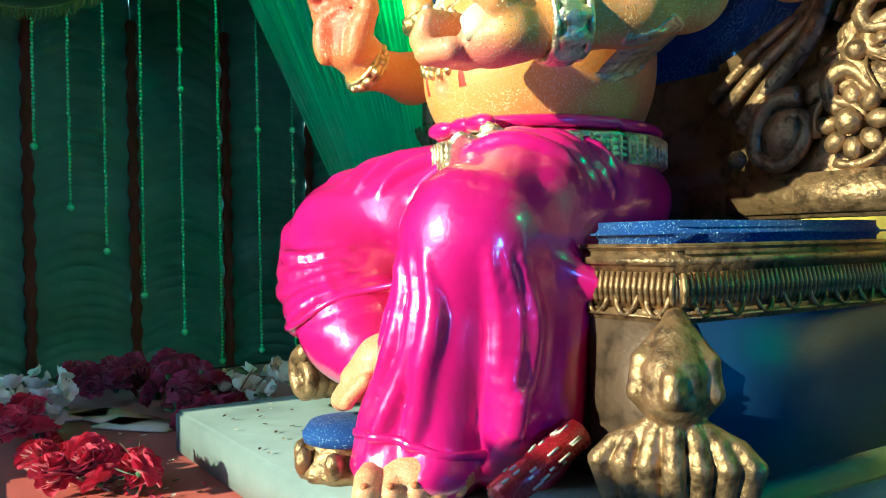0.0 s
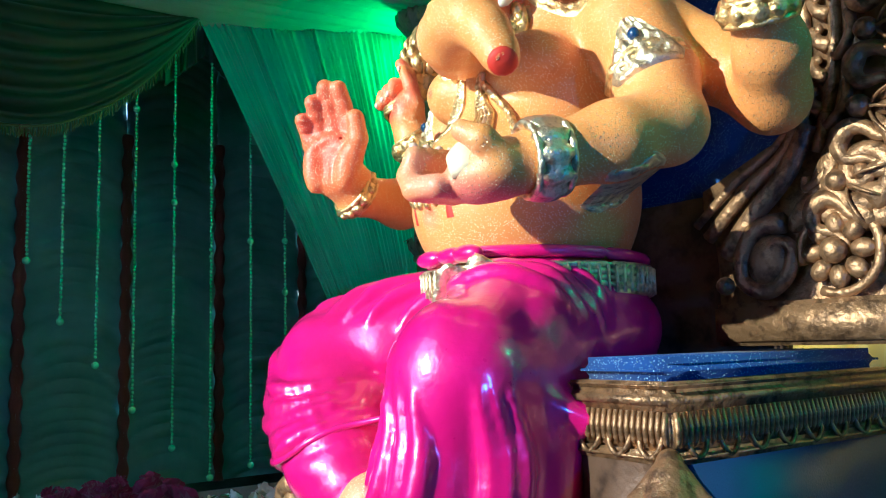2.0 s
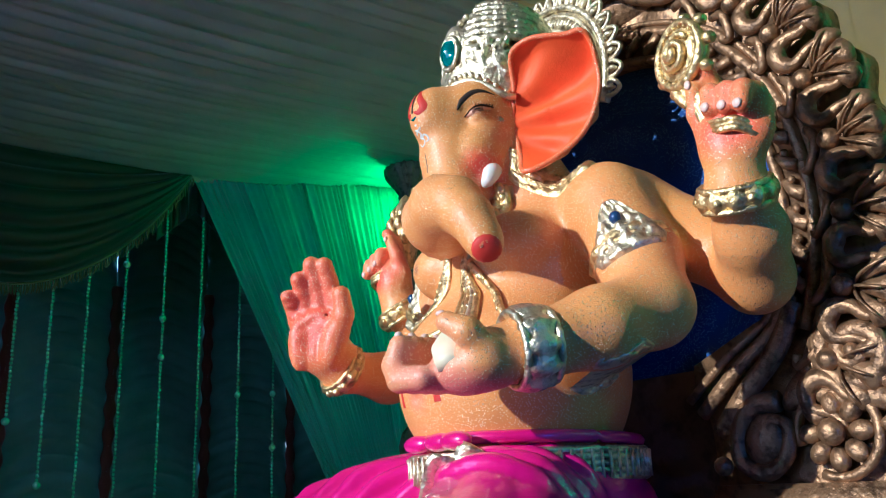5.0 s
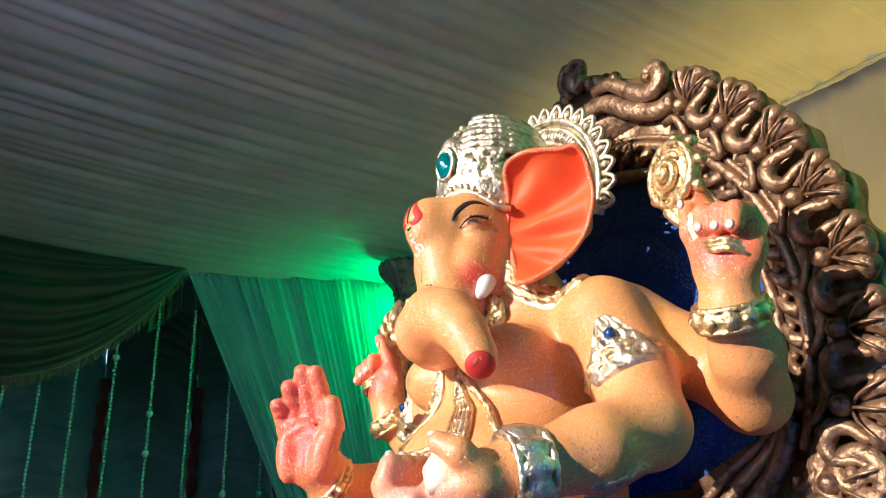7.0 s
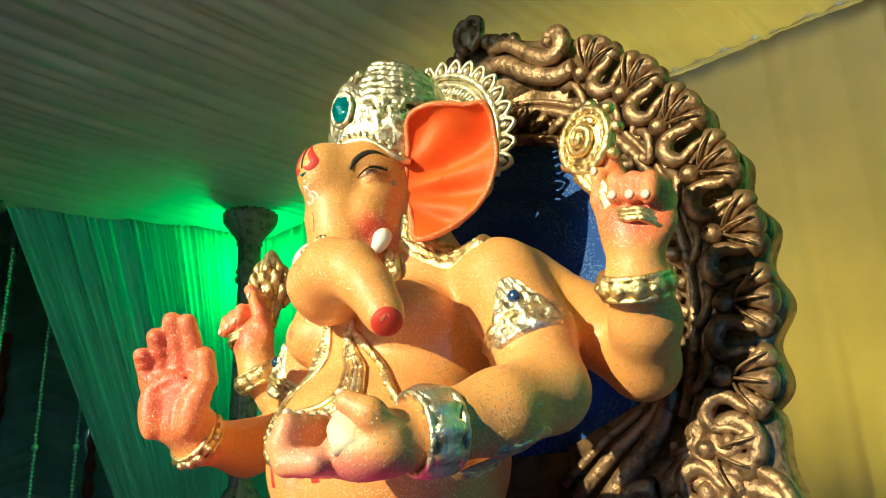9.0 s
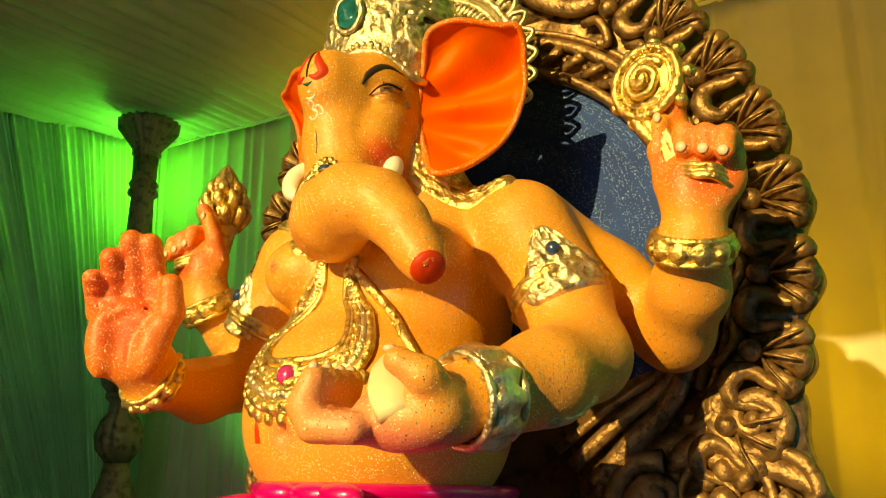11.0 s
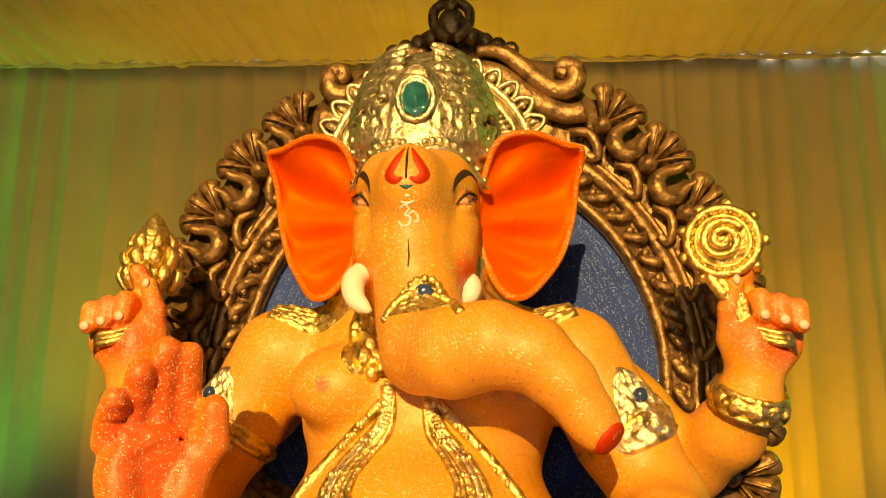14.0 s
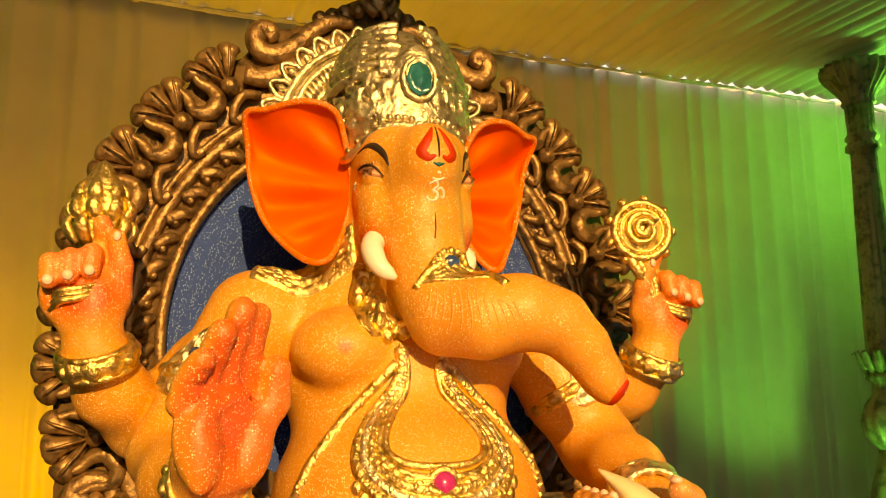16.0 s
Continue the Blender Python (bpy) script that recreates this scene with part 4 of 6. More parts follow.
# ---- statue: one mesh, sculpted from merged rounded forms ----
def build_statue():
    pile = Pile()
    X = -0.042
    body = Clay((-1.0, -1.13, 1.66), (1.0, 0.06, 3.02), 0.0095)
    # trunk of the body
    body.egg((-0.03, -0.46, 1.97), (0.325, 0.33, 0.29), 0.05)
    body.egg((-0.03, -0.37, 2.28), (0.30, 0.26, 0.25), 0.07)
    body.egg((-0.205, -0.527, 2.335), (0.122, 0.125, 0.098), 0.026)
    body.egg((0.125, -0.527, 2.335), (0.122, 0.125, 0.098), 0.026)
    body.egg((-0.03, -0.27, 2.1), (0.24, 0.16, 0.42), 0.06)
    body.cone((-0.34, -0.35, 2.43), (0.28, -0.35, 2.43), 0.105, 0.105, 0.06)
    body.cone((X, -0.38, 2.46), (X, -0.44, 2.66), 0.17, 0.14, 0.05)
    for s in (-1, 1):
        body.cone((X + s * 0.13, -0.37, 2.44), (X + s * 0.06, -0.42, 2.64), 0.13, 0.115, 0.05)
    # lower arms
    body.chain([(0.33, -0.37, 2.42, 0.115), (0.43, -0.40, 2.24, 0.105), (0.505, -0.45, 2.09, 0.10)], 0.05)
    body.chain([(0.505, -0.45, 2.09, 0.095), (0.49, -0.62, 2.03, 0.092), (0.44, -0.78, 1.985, 0.072), (0.41, -0.86, 1.965, 0.068)], 0.03)
    body.chain([(-0.40, -0.37, 2.42, 0.115), (-0.50, -0.37, 2.25, 0.10), (-0.58, -0.38, 2.10, 0.092)], 0.05)
    body.chain([(-0.58, -0.38, 2.10, 0.09), (-0.56, -0.56, 2.05, 0.082), (-0.515, -0.74, 2.06, 0.062), (-0.50, -0.78, 2.10, 0.066)], 0.03)
    # upper arms, behind the lower ones
    for s, sx in ((1, 0.0), (-1, -0.02)):
        body.chain([(s * 0.33 + sx, -0.26, 2.43, 0.10), (s * 0.47 + sx, -0.20, 2.30, 0.095), (s * 0.625 + sx, -0.19, 2.165, 0.09)], 0.05)
        body.chain([(s * 0.625 + sx, -0.19, 2.165, 0.088), (s * 0.70 + sx, -0.295, 2.245, 0.083), (s * 0.733 + sx, -0.375, 2.325, 0.067), (s * 0.747 + sx, -0.39, 2.39, 0.066)], 0.03)
        # closed fists that hold an attribute between thumb and first finger
        body.egg((s * 0.765 + sx, -0.392, 2.46), (0.098, 0.058, 0.085), 0.03)
        body.egg((s * 0.735 + sx, -0.41, 2.44), (0.05, 0.05, 0.07), 0.03)
        for k, fx in enumerate((0.752, 0.796, 0.836)):
            zt = 2.555 - 0.012 * k
            body.chain([(s * fx + sx, -0.37, 2.50, 0.024), (s * fx + sx, -0.40, zt, 0.024), (s * fx + sx, -0.45, zt - 0.005, 0.0235), (s * fx + sx, -0.462, zt - 0.045, 0.022)], 0.008)
        body.chain([(s * 0.735 + sx, -0.37, 2.52, 0.026), (s * 0.725 + sx, -0.40, 2.59, 0.025), (s * 0.735 + sx, -0.43, 2.625, 0.022)], 0.01)
        body.chain([(s * 0.69 + sx, -0.39, 2.46, 0.028), (s * 0.688 + sx, -0.42, 2.53, 0.025), (s * 0.70 + sx, -0.44, 2.59, 0.021)], 0.012)
    torso = Clay((-1.0, -1.13, 1.66), (1.0, 0.06, 3.02), 0.0095)
    torso.f = body.f.copy()
    # raised open palm, turned towards the middle
    across, facing = np.array((-0.80, -0.60, 0.0)), np.array((0.60, -0.80, 0.0))
    PALM_AT = np.array((-0.498, -0.842, 2.170))
    def hp(a, f, z, *r):
        return (*(PALM_AT + across * a + facing * f + np.array((0, 0, z))), *r)
    RZ = Matrix.Rotation(math.atan2(-0.60, -0.80) + math.pi, 4, "Z")
    body.chain([(-0.515, -0.76, 2.06, 0.064), hp(0.0, -0.035, -0.06, 0.062), hp(0.0, -0.02, 0.03, 0.06)], 0.03)
    body.egg(hp(0.01, -0.005, -0.012), (0.096, 0.040, 0.104), 0.025, RZ)
    body.egg(hp(-0.055, 0.022, -0.035), (0.042, 0.034, 0.075), 0.02, RZ @ Matrix.Rotation(radians(10), 4, "Y"))
    body.egg(hp(0.062, 0.018, -0.03), (0.036, 0.032, 0.085), 0.02, RZ)
    body.egg(hp(0.012, 0.016, 0.046), (0.088, 0.024, 0.026), 0.015, RZ)
    body.egg(hp(0.005, 0.062, -0.01), (0.036, 0.026, 0.05), 0.025, RZ, True)
    for a0, a1, z1, f1, r in ((-0.060, -0.038, 0.212, 0.045, 0.0285), (-0.008, 0.006, 0.218, 0.050, 0.0295), (0.044, 0.050, 0.174, 0.050, 0.0285), (0.090, 0.090, 0.122, 0.045, 0.026)):
        joint = lambda k: hp(a0 + (a1 - a0) * k, -0.012 + (f1 + 0.012) * k ** 1.6, 0.045 + (z1 - 0.045) * k, r * (1 - 0.06 * k))
        body.chain([joint(0.0), joint(0.42), joint(0.48)], 0.003)
        body.chain([joint(0.46), joint(0.70), joint(0.74)], 0.004)
        body.chain([joint(0.73), joint(0.98)], 0.004)
        for k in (0.02, 0.45, 0.73):
            c = joint(k)
            body.egg(tuple(np.array(c[:3]) + facing * (r * 1.08)), (r * 1.2, 0.006, 0.0045), 0.006, RZ, True)
    body.chain([hp(-0.07, 0.01, -0.01, 0.034), hp(-0.098, 0.03, 0.045, 0.031), hp(-0.094, 0.04, 0.108, 0.029)], 0.012)
    body.egg(hp(-0.094, 0.068, 0.055), (0.03, 0.007, 0.005), 0.006, RZ, True)
    # creases of the palm
    for line in (((-0.045, 0.055), (0.01, 0.03), (0.075, -0.005)), ((-0.05, 0.03), (-0.015, -0.02), (-0.01, -0.085)), ((0.03, 0.062), (0.08, 0.045), (0.1, 0.03))):
        pts = smooth_line([hp(a, 0.15, z) for a, z in line], 8)
        pts = body.onto(pts, -facing, 0.2)
        for p, q in zip(pts[:-1], pts[1:]):
            body.cone(p + facing * 0.003, q + facing * 0.003, 0.006, 0.006, 0.006, True)
    # hand that holds the sweet
    body.egg((0.36, -0.905, 1.945), (0.11, 0.075, 0.062), 0.03)
    for k, dy in enumerate((0.0, 0.036, 0.072, 0.105)):
        body.chain([(0.31, -0.99 + dy, 1.925, 0.029), (0.235, -1.005 + dy, 1.93, 0.030), (0.205, -1.0 + dy, 1.965, 0.029), (0.222, -0.995 + dy, 2.012, 0.025)], 0.010)
    body.chain([(0.44, -0.91, 1.975, 0.034), (0.43, -0.955, 2.01, 0.031), (0.392, -0.98, 2.035, 0.025)], 0.014)
    # head
    body.egg((X, -0.435, 2.77), (0.150, 0.20, 0.20), 0.04)
    body.egg((-0.105, -0.555, 2.785), (0.078, 0.105, 0.10), 0.035)
    body.egg((0.020, -0.555, 2.785), (0.078, 0.105, 0.10), 0.035)
    body.egg((X, -0.665, 2.76), (0.078, 0.098, 0.10), 0.05)
    body.chain([(X, -0.625, 2.74, 0.085), (X, -0.628, 2.64, 0.090), (-0.032, -0.625, 2.55, 0.088), (-0.02, -0.65, 2.47, 0.088), (-0.005, -0.70, 2.405, 0.086)], 0.03)
    body.chain([(-0.005, -0.70, 2.405, 0.086), (0.06, -0.765, 2.395, 0.086), (0.135, -0.80, 2.405, 0.078), (0.215, -0.81, 2.385, 0.066), (0.275, -0.812, 2.33, 0.054), (0.318, -0.812, 2.268, 0.043), (0.338, -0.815, 2.240, 0.039)], 0.035)
    body.cone((0.352, -0.822, 2.222), (0.372, -0.83, 2.20), 0.022, 0.026, 0.005, True)
    for s in (-1, 1):
        body.egg((X + s * 0.098, -0.575, 2.635), (0.045, 0.075, 0.085), 0.03)
        body.egg((X + s * 0.105, -0.555, 2.70), (0.040, 0.06, 0.05), 0.025)
        body.egg((X + s * 0.155, -0.645, 2.755), (0.050, 0.040, 0.038), 0.025, Matrix.Rotation(s * radians(-25), 4, "Y"), True)
        body.egg((X + s * 0.112, -0.60, 2.738), (0.030, 0.036, 0.026), 0.010)
    body.egg((X, -0.50, 2.53), (0.115, 0.13, 0.09), 0.04)
    # navel, chest crease
    body.egg((-0.045, -0.80, 1.92), (0.022, 0.03, 0.018), 0.02, None, True)
    verts, quads = body.surface()
    # airbrushed paint by place
    paint = np.tile((0.80, 0.345, 0.085), (len(verts), 1))
    def spray(c, size, colour, strength=1.0, facing=None):
        d = np.sqrt((((verts - np.array(c)) / np.array(size)) ** 2).sum(1))
        w = strength * np.clip(1.6 - 1.6 * d, 0, 1)
        if facing is not None:
            w = w * np.clip(0.3 - 1.2 * (body.normal(verts) @ -np.array(facing)), 0, 1)
        paint[:] = paint * (1 - w[:, None]) + np.array(colour) * w[:, None]
    PALM = (0.70, 0.08, 0.04)
    spray((-0.47, -0.90, 2.24), (0.22, 0.16, 0.30), (0.78, 0.11, 0.045), 1.0, (0.60, -0.80, 0))
    spray((-0.48, -0.88, 2.25), (0.10, 0.07, 0.06), PALM, 0.6)
    spray((-0.475, -0.875, 2.16), (0.05, 0.05, 0.07), PALM, 0.35)
    for s in (1, -1):
        spray((s * 0.785, -0.45, 2.455), (0.13, 0.09, 0.085), (0.86, 0.09, 0.04), 1.0)
        spray((s * 0.70, -0.42, 2.52), (0.05, 0.06, 0.09), (0.86, 0.16, 0.09), 0.8)
        spray((s * 0.735, -0.43, 2.63), (0.05, 0.05, 0.05), (0.86, 0.16, 0.09), 0.8)
        spray((s * 0.8, -0.45, 2.54), (0.11, 0.07, 0.07), (0.84, 0.17, 0.09), 0.85)
        spray((X + s * 0.115, -0.60, 2.575), (0.06, 0.09, 0.075), (0.78, 0.07, 0.02), 1.0)
        spray((X + s * 0.135, -0.60, 2.755), (0.05, 0.06, 0.03), (0.50, 0.14, 0.06), 0.8)
        spray((X + s * 0.13, -0.55, 2.68), (0.06, 0.07, 0.05), (0.78, 0.25, 0.12), 0.6)
    spray((0.30, -0.98, 1.97), (0.17, 0.13, 0.13), (0.80, 0.30, 0.22), 0.8)
    spray((0.36, -0.93, 1.89), (0.2, 0.12, 0.06), (0.74, 0.16, 0.16), 0.8)
    spray((0.355, -0.825, 2.22), (0.04, 0.05, 0.05), (0.62, 0.05, 0.04), 1.0)
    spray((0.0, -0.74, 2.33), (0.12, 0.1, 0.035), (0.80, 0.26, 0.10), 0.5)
    spray((-0.045, -0.78, 1.92), (0.06, 0.06, 0.05), (0.74, 0.22, 0.12), 0.7)
    spray((0.505, -0.45, 2.07), (0.13, 0.14, 0.1), (0.82, 0.36, 0.22), 0.5)
    for x, m in ((-0.227, 1), (0.142, 1)):
        spray((x, -0.64, 2.336), (0.022, 0.06, 0.022), (0.40, 0.14, 0.07), 1.0)
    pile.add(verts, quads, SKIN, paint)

    # marks laid on the face and body: ribbons that follow the form
    def ribbon(points, widths, mat, way=(0, 1, 0), lift=0.004, per=6, start=0.35):
        line = smooth_line(points, per)
        w = np.interp(np.linspace(0, 1, len(line)), np.linspace(0, 1, len(widths)), widths)
        way_n = np.array(way, float) / np.linalg.norm(way)
        t = np.gradient(line, axis=0)
        t /= np.linalg.norm(t, axis=1, keepdims=True) + 1e-9
        side = np.cross(t, way_n)
        rows = []
        for k in (-1, -0.5, 0, 0.5, 1):
            q = body.onto(line + side * (w * k)[:, None] - way_n * start, way_n, start * 2)
            rows.append(q - way_n * lift * (1.0 - 0.9 * abs(k)))
        pile.add(np.concatenate(rows), [f[::-1] for f in grid_faces(5, len(line))], mat, (0.78, 0.345, 0.115))

    flat = lambda pts, y=-0.7: [(x, y, z) for x, z in pts]
    # forehead mark: trident of two flames and a dot
    for s in (-1, 1):
        ribbon(flat([(X + s * 0.008, 2.832), (X + s * 0.022, 2.80), (X + s * 0.038, 2.768), (X + s * 0.024, 2.752), (X + s * 0.008, 2.757)]), (0.002, 0.009, 0.011, 0.009, 0.003), RED_LINE)
    ribbon(flat([(X, 2.835), (X, 2.80), (X, 2.755)]), (0.001, 0.003, 0.002), BLACK)
    ribbon(flat([(X - 0.014, 2.741), (X, 2.737), (X + 0.014, 2.741)]), (0.001, 0.005, 0.001), TURQUOISE)
    # white sign under it
    ox, oz, k = X + 0.002, 2.682, 0.0088
    for pts in (((-2.0, 1.6), (-0.6, 2.3), (0.3, 1.3), (-0.8, 0.3), (0.5, -0.5), (0.1, -2.0), (-1.4, -2.3), (-2.4, -1.2)), ((0.2, 0.2), (1.2, 0.9), (2.2, 0.2), (2.3, -1.2), (1.4, -1.4)), ((-1.6, 3.0), (0.0, 2.55), (1.6, 3.2))):
        ribbon(flat([(ox + k * a, oz + k * b) for a, b in pts]), (0.0022, 0.003, 0.0022), WHITE, lift=0.003)
    ribbon(flat([(ox - 0.004, oz + 0.037), (ox + 0.004, oz + 0.037)]), (0.003, 0.003), WHITE, lift=0.003)
    # ribs across the trunk's bend
    for k in range(13):
        x = -0.085 + 0.014 * k
        ribbon([(x + 0.03 * abs(k - 5) * 0.06, -0.8, 2.462 - 0.0012 * (k - 4) ** 2), (x, -0.8, 2.42), (x + 0.004 * (k - 5), -0.8, 2.365)], (0.0008, 0.003, 0.001), SKIN, lift=0.0016)
    # crack painted down the bridge of the trunk
    ribbon(flat([(X + 0.002, 2.635), (X + 0.004, 2.60), (X + 0.002, 2.575)]), (0.0008, 0.002, 0.0015), BLACK, lift=0.0012)
    # brows, eyes
    for s in (-1, 1):
        way = (-s * 0.62, 0.78, 0)
        c = lambda a, z: (X + s * (0.111 + 0.62 * a), -0.642 + 0.62 * a, z)
        ribbon([c(-0.035, 2.752), c(-0.018, 2.782), c(0.012, 2.806), c(0.045, 2.814), c(0.085, 2.806)], (0.002, 0.008, 0.009, 0.006, 0.001), BLACK, way)
        ribbon([c(-0.010, 2.733), c(0.03, 2.748), c(0.072, 2.757)], (0.003, 0.014, 0.002), EYE_WHITE, way, 0.0055)
        ribbon([c(0.014, 2.744), c(0.050, 2.753)], (0.011, 0.011), EYE_BROWN, way, 0.0075)
        ribbon([c(0.024, 2.746), c(0.042, 2.750)], (0.007, 0.007), BLACK, way, 0.0085)
        ribbon([c(-0.014, 2.731), c(0.014, 2.756), c(0.045, 2.767), c(0.080, 2.762)], (0.001, 0.0035, 0.0035, 0.001), BLACK, way, 0.008)
        for k in range(7):
            a0 = 0.022 + 0.008 * k
            ribbon([c(a0, 2.762), c(a0 + 0.003 + 0.001 * k, 2.772)], (0.0008, 0.0005), BLACK, way)
        for k in range(4):
            d = (math.cos(k * math.pi / 4) * 0.011, math.sin(k * math.pi / 4) * 0.011)
            ribbon([c(0.098 - d[0], 2.728 - d[1]), c(0.098 + d[0], 2.728 + d[1])], (0.0012, 0.0012), PETAL_WHITE, way, 0.003)
    # flame drops under the navel jewel
    for s in (-1, 1):
        ribbon(flat([(-0.045 + s * 0.088, 1.965), (-0.045 + s * 0.088, 1.935), (-0.045 + s * 0.088, 1.905)], -0.8), (0.001, 0.010, 0.012), RED_LINE, start=0.3)
    # finger nails
    for s in (1, -1):
        sx = 0.0 if s > 0 else -0.02
        for k, fx in enumerate((0.752, 0.796, 0.836)):
            pile.add(*ball((s * fx + sx, -0.480, 2.508 - 0.012 * k), (0.013, 0.006, 0.012), None, 5, 8), NAIL)
        pile.add(*ball((s * 0.70 + sx, -0.461, 2.592), (0.010, 0.005, 0.012), None, 5, 8), NAIL)
    for dy in (0.0, 0.036, 0.072, 0.105):
        pile.add(*ball((0.226, -1.0 + dy, 2.032), (0.010, 0.012, 0.010), None, 5, 8), NAIL)
    pile.add(*ball((0.380, -0.985, 2.055), (0.014, 0.014, 0.008), None, 5, 8), NAIL)
    # sweet in the hand
    line = smooth_line([(0.385, -0.975, 1.945), (0.355, -0.945, 1.985), (0.318, -0.90, 2.03), (0.279, -0.852, 2.068)], 5)
    sv, sf = sweep(line, np.interp(np.linspace(0, 1, len(line)), (0, 0.3, 0.6, 1), (0.035, 0.050, 0.040, 0.006)), 5, 0.6, (0.4, -0.7, 0.6))
    pile.add(sv, sf, SWEET)
    # ears
    outline = np.array([(0.0, 0.0), (0.02, 0.10), (0.055, 0.18), (0.13, 0.205), (0.215, 0.195), (0.262, 0.19), (0.25, 0.12), (0.238, 0.03), (0.208, -0.065), (0.16, -0.14), (0.112, -0.19), (0.068, -0.185), (0.03, -0.12), (0.012, -0.06)])
    ring = smooth_line(np.vstack([outline, outline[:1]]), 6)[:-1]
    heart = np.array([0.10, 0.02])
    for s in (-1, 1):
        rows, R = [], 24
        for j in range(R + 1):
            t = j / R
            q = heart + (ring - heart) * t
            a = np.arctan2(q[:, 1] + 0.02, q[:, 0] + 0.10)
            hollow = 0.050 * (1 - t ** 2) + 0.036 * np.cos(a * 14 + 0.6) * (1 - t ** 8) * np.clip(q[:, 0] / 0.09, 0, 1)
            lip = 0.030 * max(0, (t - 0.84) / 0.16) ** 1.5 * np.clip(ring[:, 0] * 5, 0, 1)
            x = X + s * (0.135 + q[:, 0])
            y = -0.505 + 0.62 * q[:, 0] - 0.075 * (np.abs(q[:, 1]) / 0.19) ** 3 + 0.6 * hollow - lip * 0.6
            z = 2.735 + q[:, 1]
            rows.append(np.stack([x, y, z], -1))
        rows = np.array(rows)
        n = len(ring)
        front = rows.reshape(-1, 3)
        f = grid_faces(R + 1, n, True)
        pile.add(front, f if s < 0 else [q[::-1] for q in f], EAR_RED)
        back = front + (0, 0.018, 0)
        edge_f = []
        pile.add(back, [q[::-1] for q in f] if s < 0 else f, SKIN, (0.78, 0.30, 0.10))
        e = rows[-1]
        pile.add(*sweep(e + (0, 0.009, 0), 0.0085, 8, closed=True), SKIN, (0.86, 0.16, 0.04))
    # tusks
    for pts in (((-0.10, -0.60, 2.595), (-0.125, -0.645, 2.56), (-0.115, -0.675, 2.515), (-0.08, -0.69, 2.485)), ((0.098, -0.55, 2.58), (0.122, -0.575, 2.565), (0.128, -0.592, 2.54), (0.112, -0.602, 2.515))):
        line = smooth_line([(X + x, y, z) for x, y, z in pts], 5)
        pile.add(*sweep(line, np.interp(np.linspace(0, 1, 16), (0, 0.5, 0.85, 1), (0.027, 0.026, 0.018, 0.006)), 12), WHITE)

    # crown: dome, brow band, arched back plate with a row of petals
    first = len(pile.v)
    crown = Clay((-0.30, -0.72, 2.74), (0.22, -0.22, 3.28), 0.0085)
    crown.egg((X, -0.46, 2.90), (0.172, 0.205, 0.20), 0.02)
    crown.egg((X, -0.45, 3.0), (0.158, 0.165, 0.175), 0.03)
    crown.egg((X, -0.45, 3.14), (0.085, 0.09, 0.065), 0.02)
    skin_at = lambda a, z: (X + 0.19 * math.sqrt(max(0.05, 1 - ((z - 2.94) / 0.29) ** 2)) * math.sin(a), -0.455 - 0.20 * math.sqrt(max(0.05, 1 - ((z - 2.94) / 0.29) ** 2)) * math.cos(a), z)
    # wound bands over the top, pulled up towards the jewel
    for k in range(7):
        z0 = 2.99 + 0.026 * k
        for s in (-1, 1):
            crown.chain([(*skin_at(s * b, z0 + 0.030 * math.cos(b * 0.7) - 0.028 * (b / 2.6) ** 2), 0.0115) for b in np.linspace(0.30, 2.7, 14)], 0.004)
    # scrolled leaves over the brow and the temples
    def curl_at(a, z, r, turns, start, way, w):
        t = np.linspace(0, 1, 13)
        ang, rr = start + way * turns * 2 * np.pi * t, r * (1 - 0.85 * t)
        crown.chain([(*skin_at(a + q * math.cos(g) / 0.19, z + q * math.sin(g)), w * (1 - 0.35 * k)) for q, g, k in zip(rr, ang, t)], 0.003)
    for s in (-1, 1):
        for a, z, r, start, w in ((0.16, 2.915, 0.026, 2.0, 0.009), (0.42, 2.925, 0.032, 2.4, 0.010), (0.72, 2.925, 0.030, 2.6, 0.010), (1.0, 2.91, 0.030, 2.4, 0.010), (1.27, 2.885, 0.028, 2.2, 0.010), (1.5, 2.855, 0.024, 2.0, 0.009),
                                  (0.30, 2.968, 0.026, 0.4, 0.009), (0.58, 2.975, 0.026, 0.6, 0.009), (0.86, 2.965, 0.024, 0.6, 0.009), (1.14, 2.95, 0.022, 0.5, 0.008), (0.28, 3.03, 0.026, 4.0, 0.009), (0.26, 3.085, 0.022, 4.2, 0.008)):
            curl_at(s * a, z, r, 1.15, start if s > 0 else math.pi - start, s, w)
            crown.egg(skin_at(s * (a + 0.13), z + 0.022), (0.009, 0.009, 0.012), 0.003)
        for k in range(9):
            a = s * (0.06 + 0.17 * k)
            crown.chain([(*skin_at(a, 2.945 - 0.006 * k), 0.006), (*skin_at(a + s * 0.05, 2.985 - 0.007 * k), 0.010), (*skin_at(a + s * 0.12, 3.0 - 0.008 * k), 0.004)], 0.003)
    crown.egg((X, -0.645, 3.02), (0.05, 0.03, 0.075), 0.015)
    # the crown leaves the forehead free below its brow line
    s_all, (gx, gy, gz) = crown.box((-0.30, -0.72, 2.74), (0.22, -0.22, 3.28))
    brow = 2.865 - 0.018 * np.exp(-((gx - X) / 0.02) ** 2) - np.clip((np.abs(gx - X) - 0.075) / 0.08, 0, 1) ** 1.6 * 0.065 - 0.0 * gy + 0 * gz
    crown.f[s_all] = np.maximum(crown.f[s_all], (brow - gz).astype(np.float32))
    cv, cf = crown.surface()
    pile.add(cv, cf, SILVER)
    xs = np.linspace(-0.165, 0.165, 41)
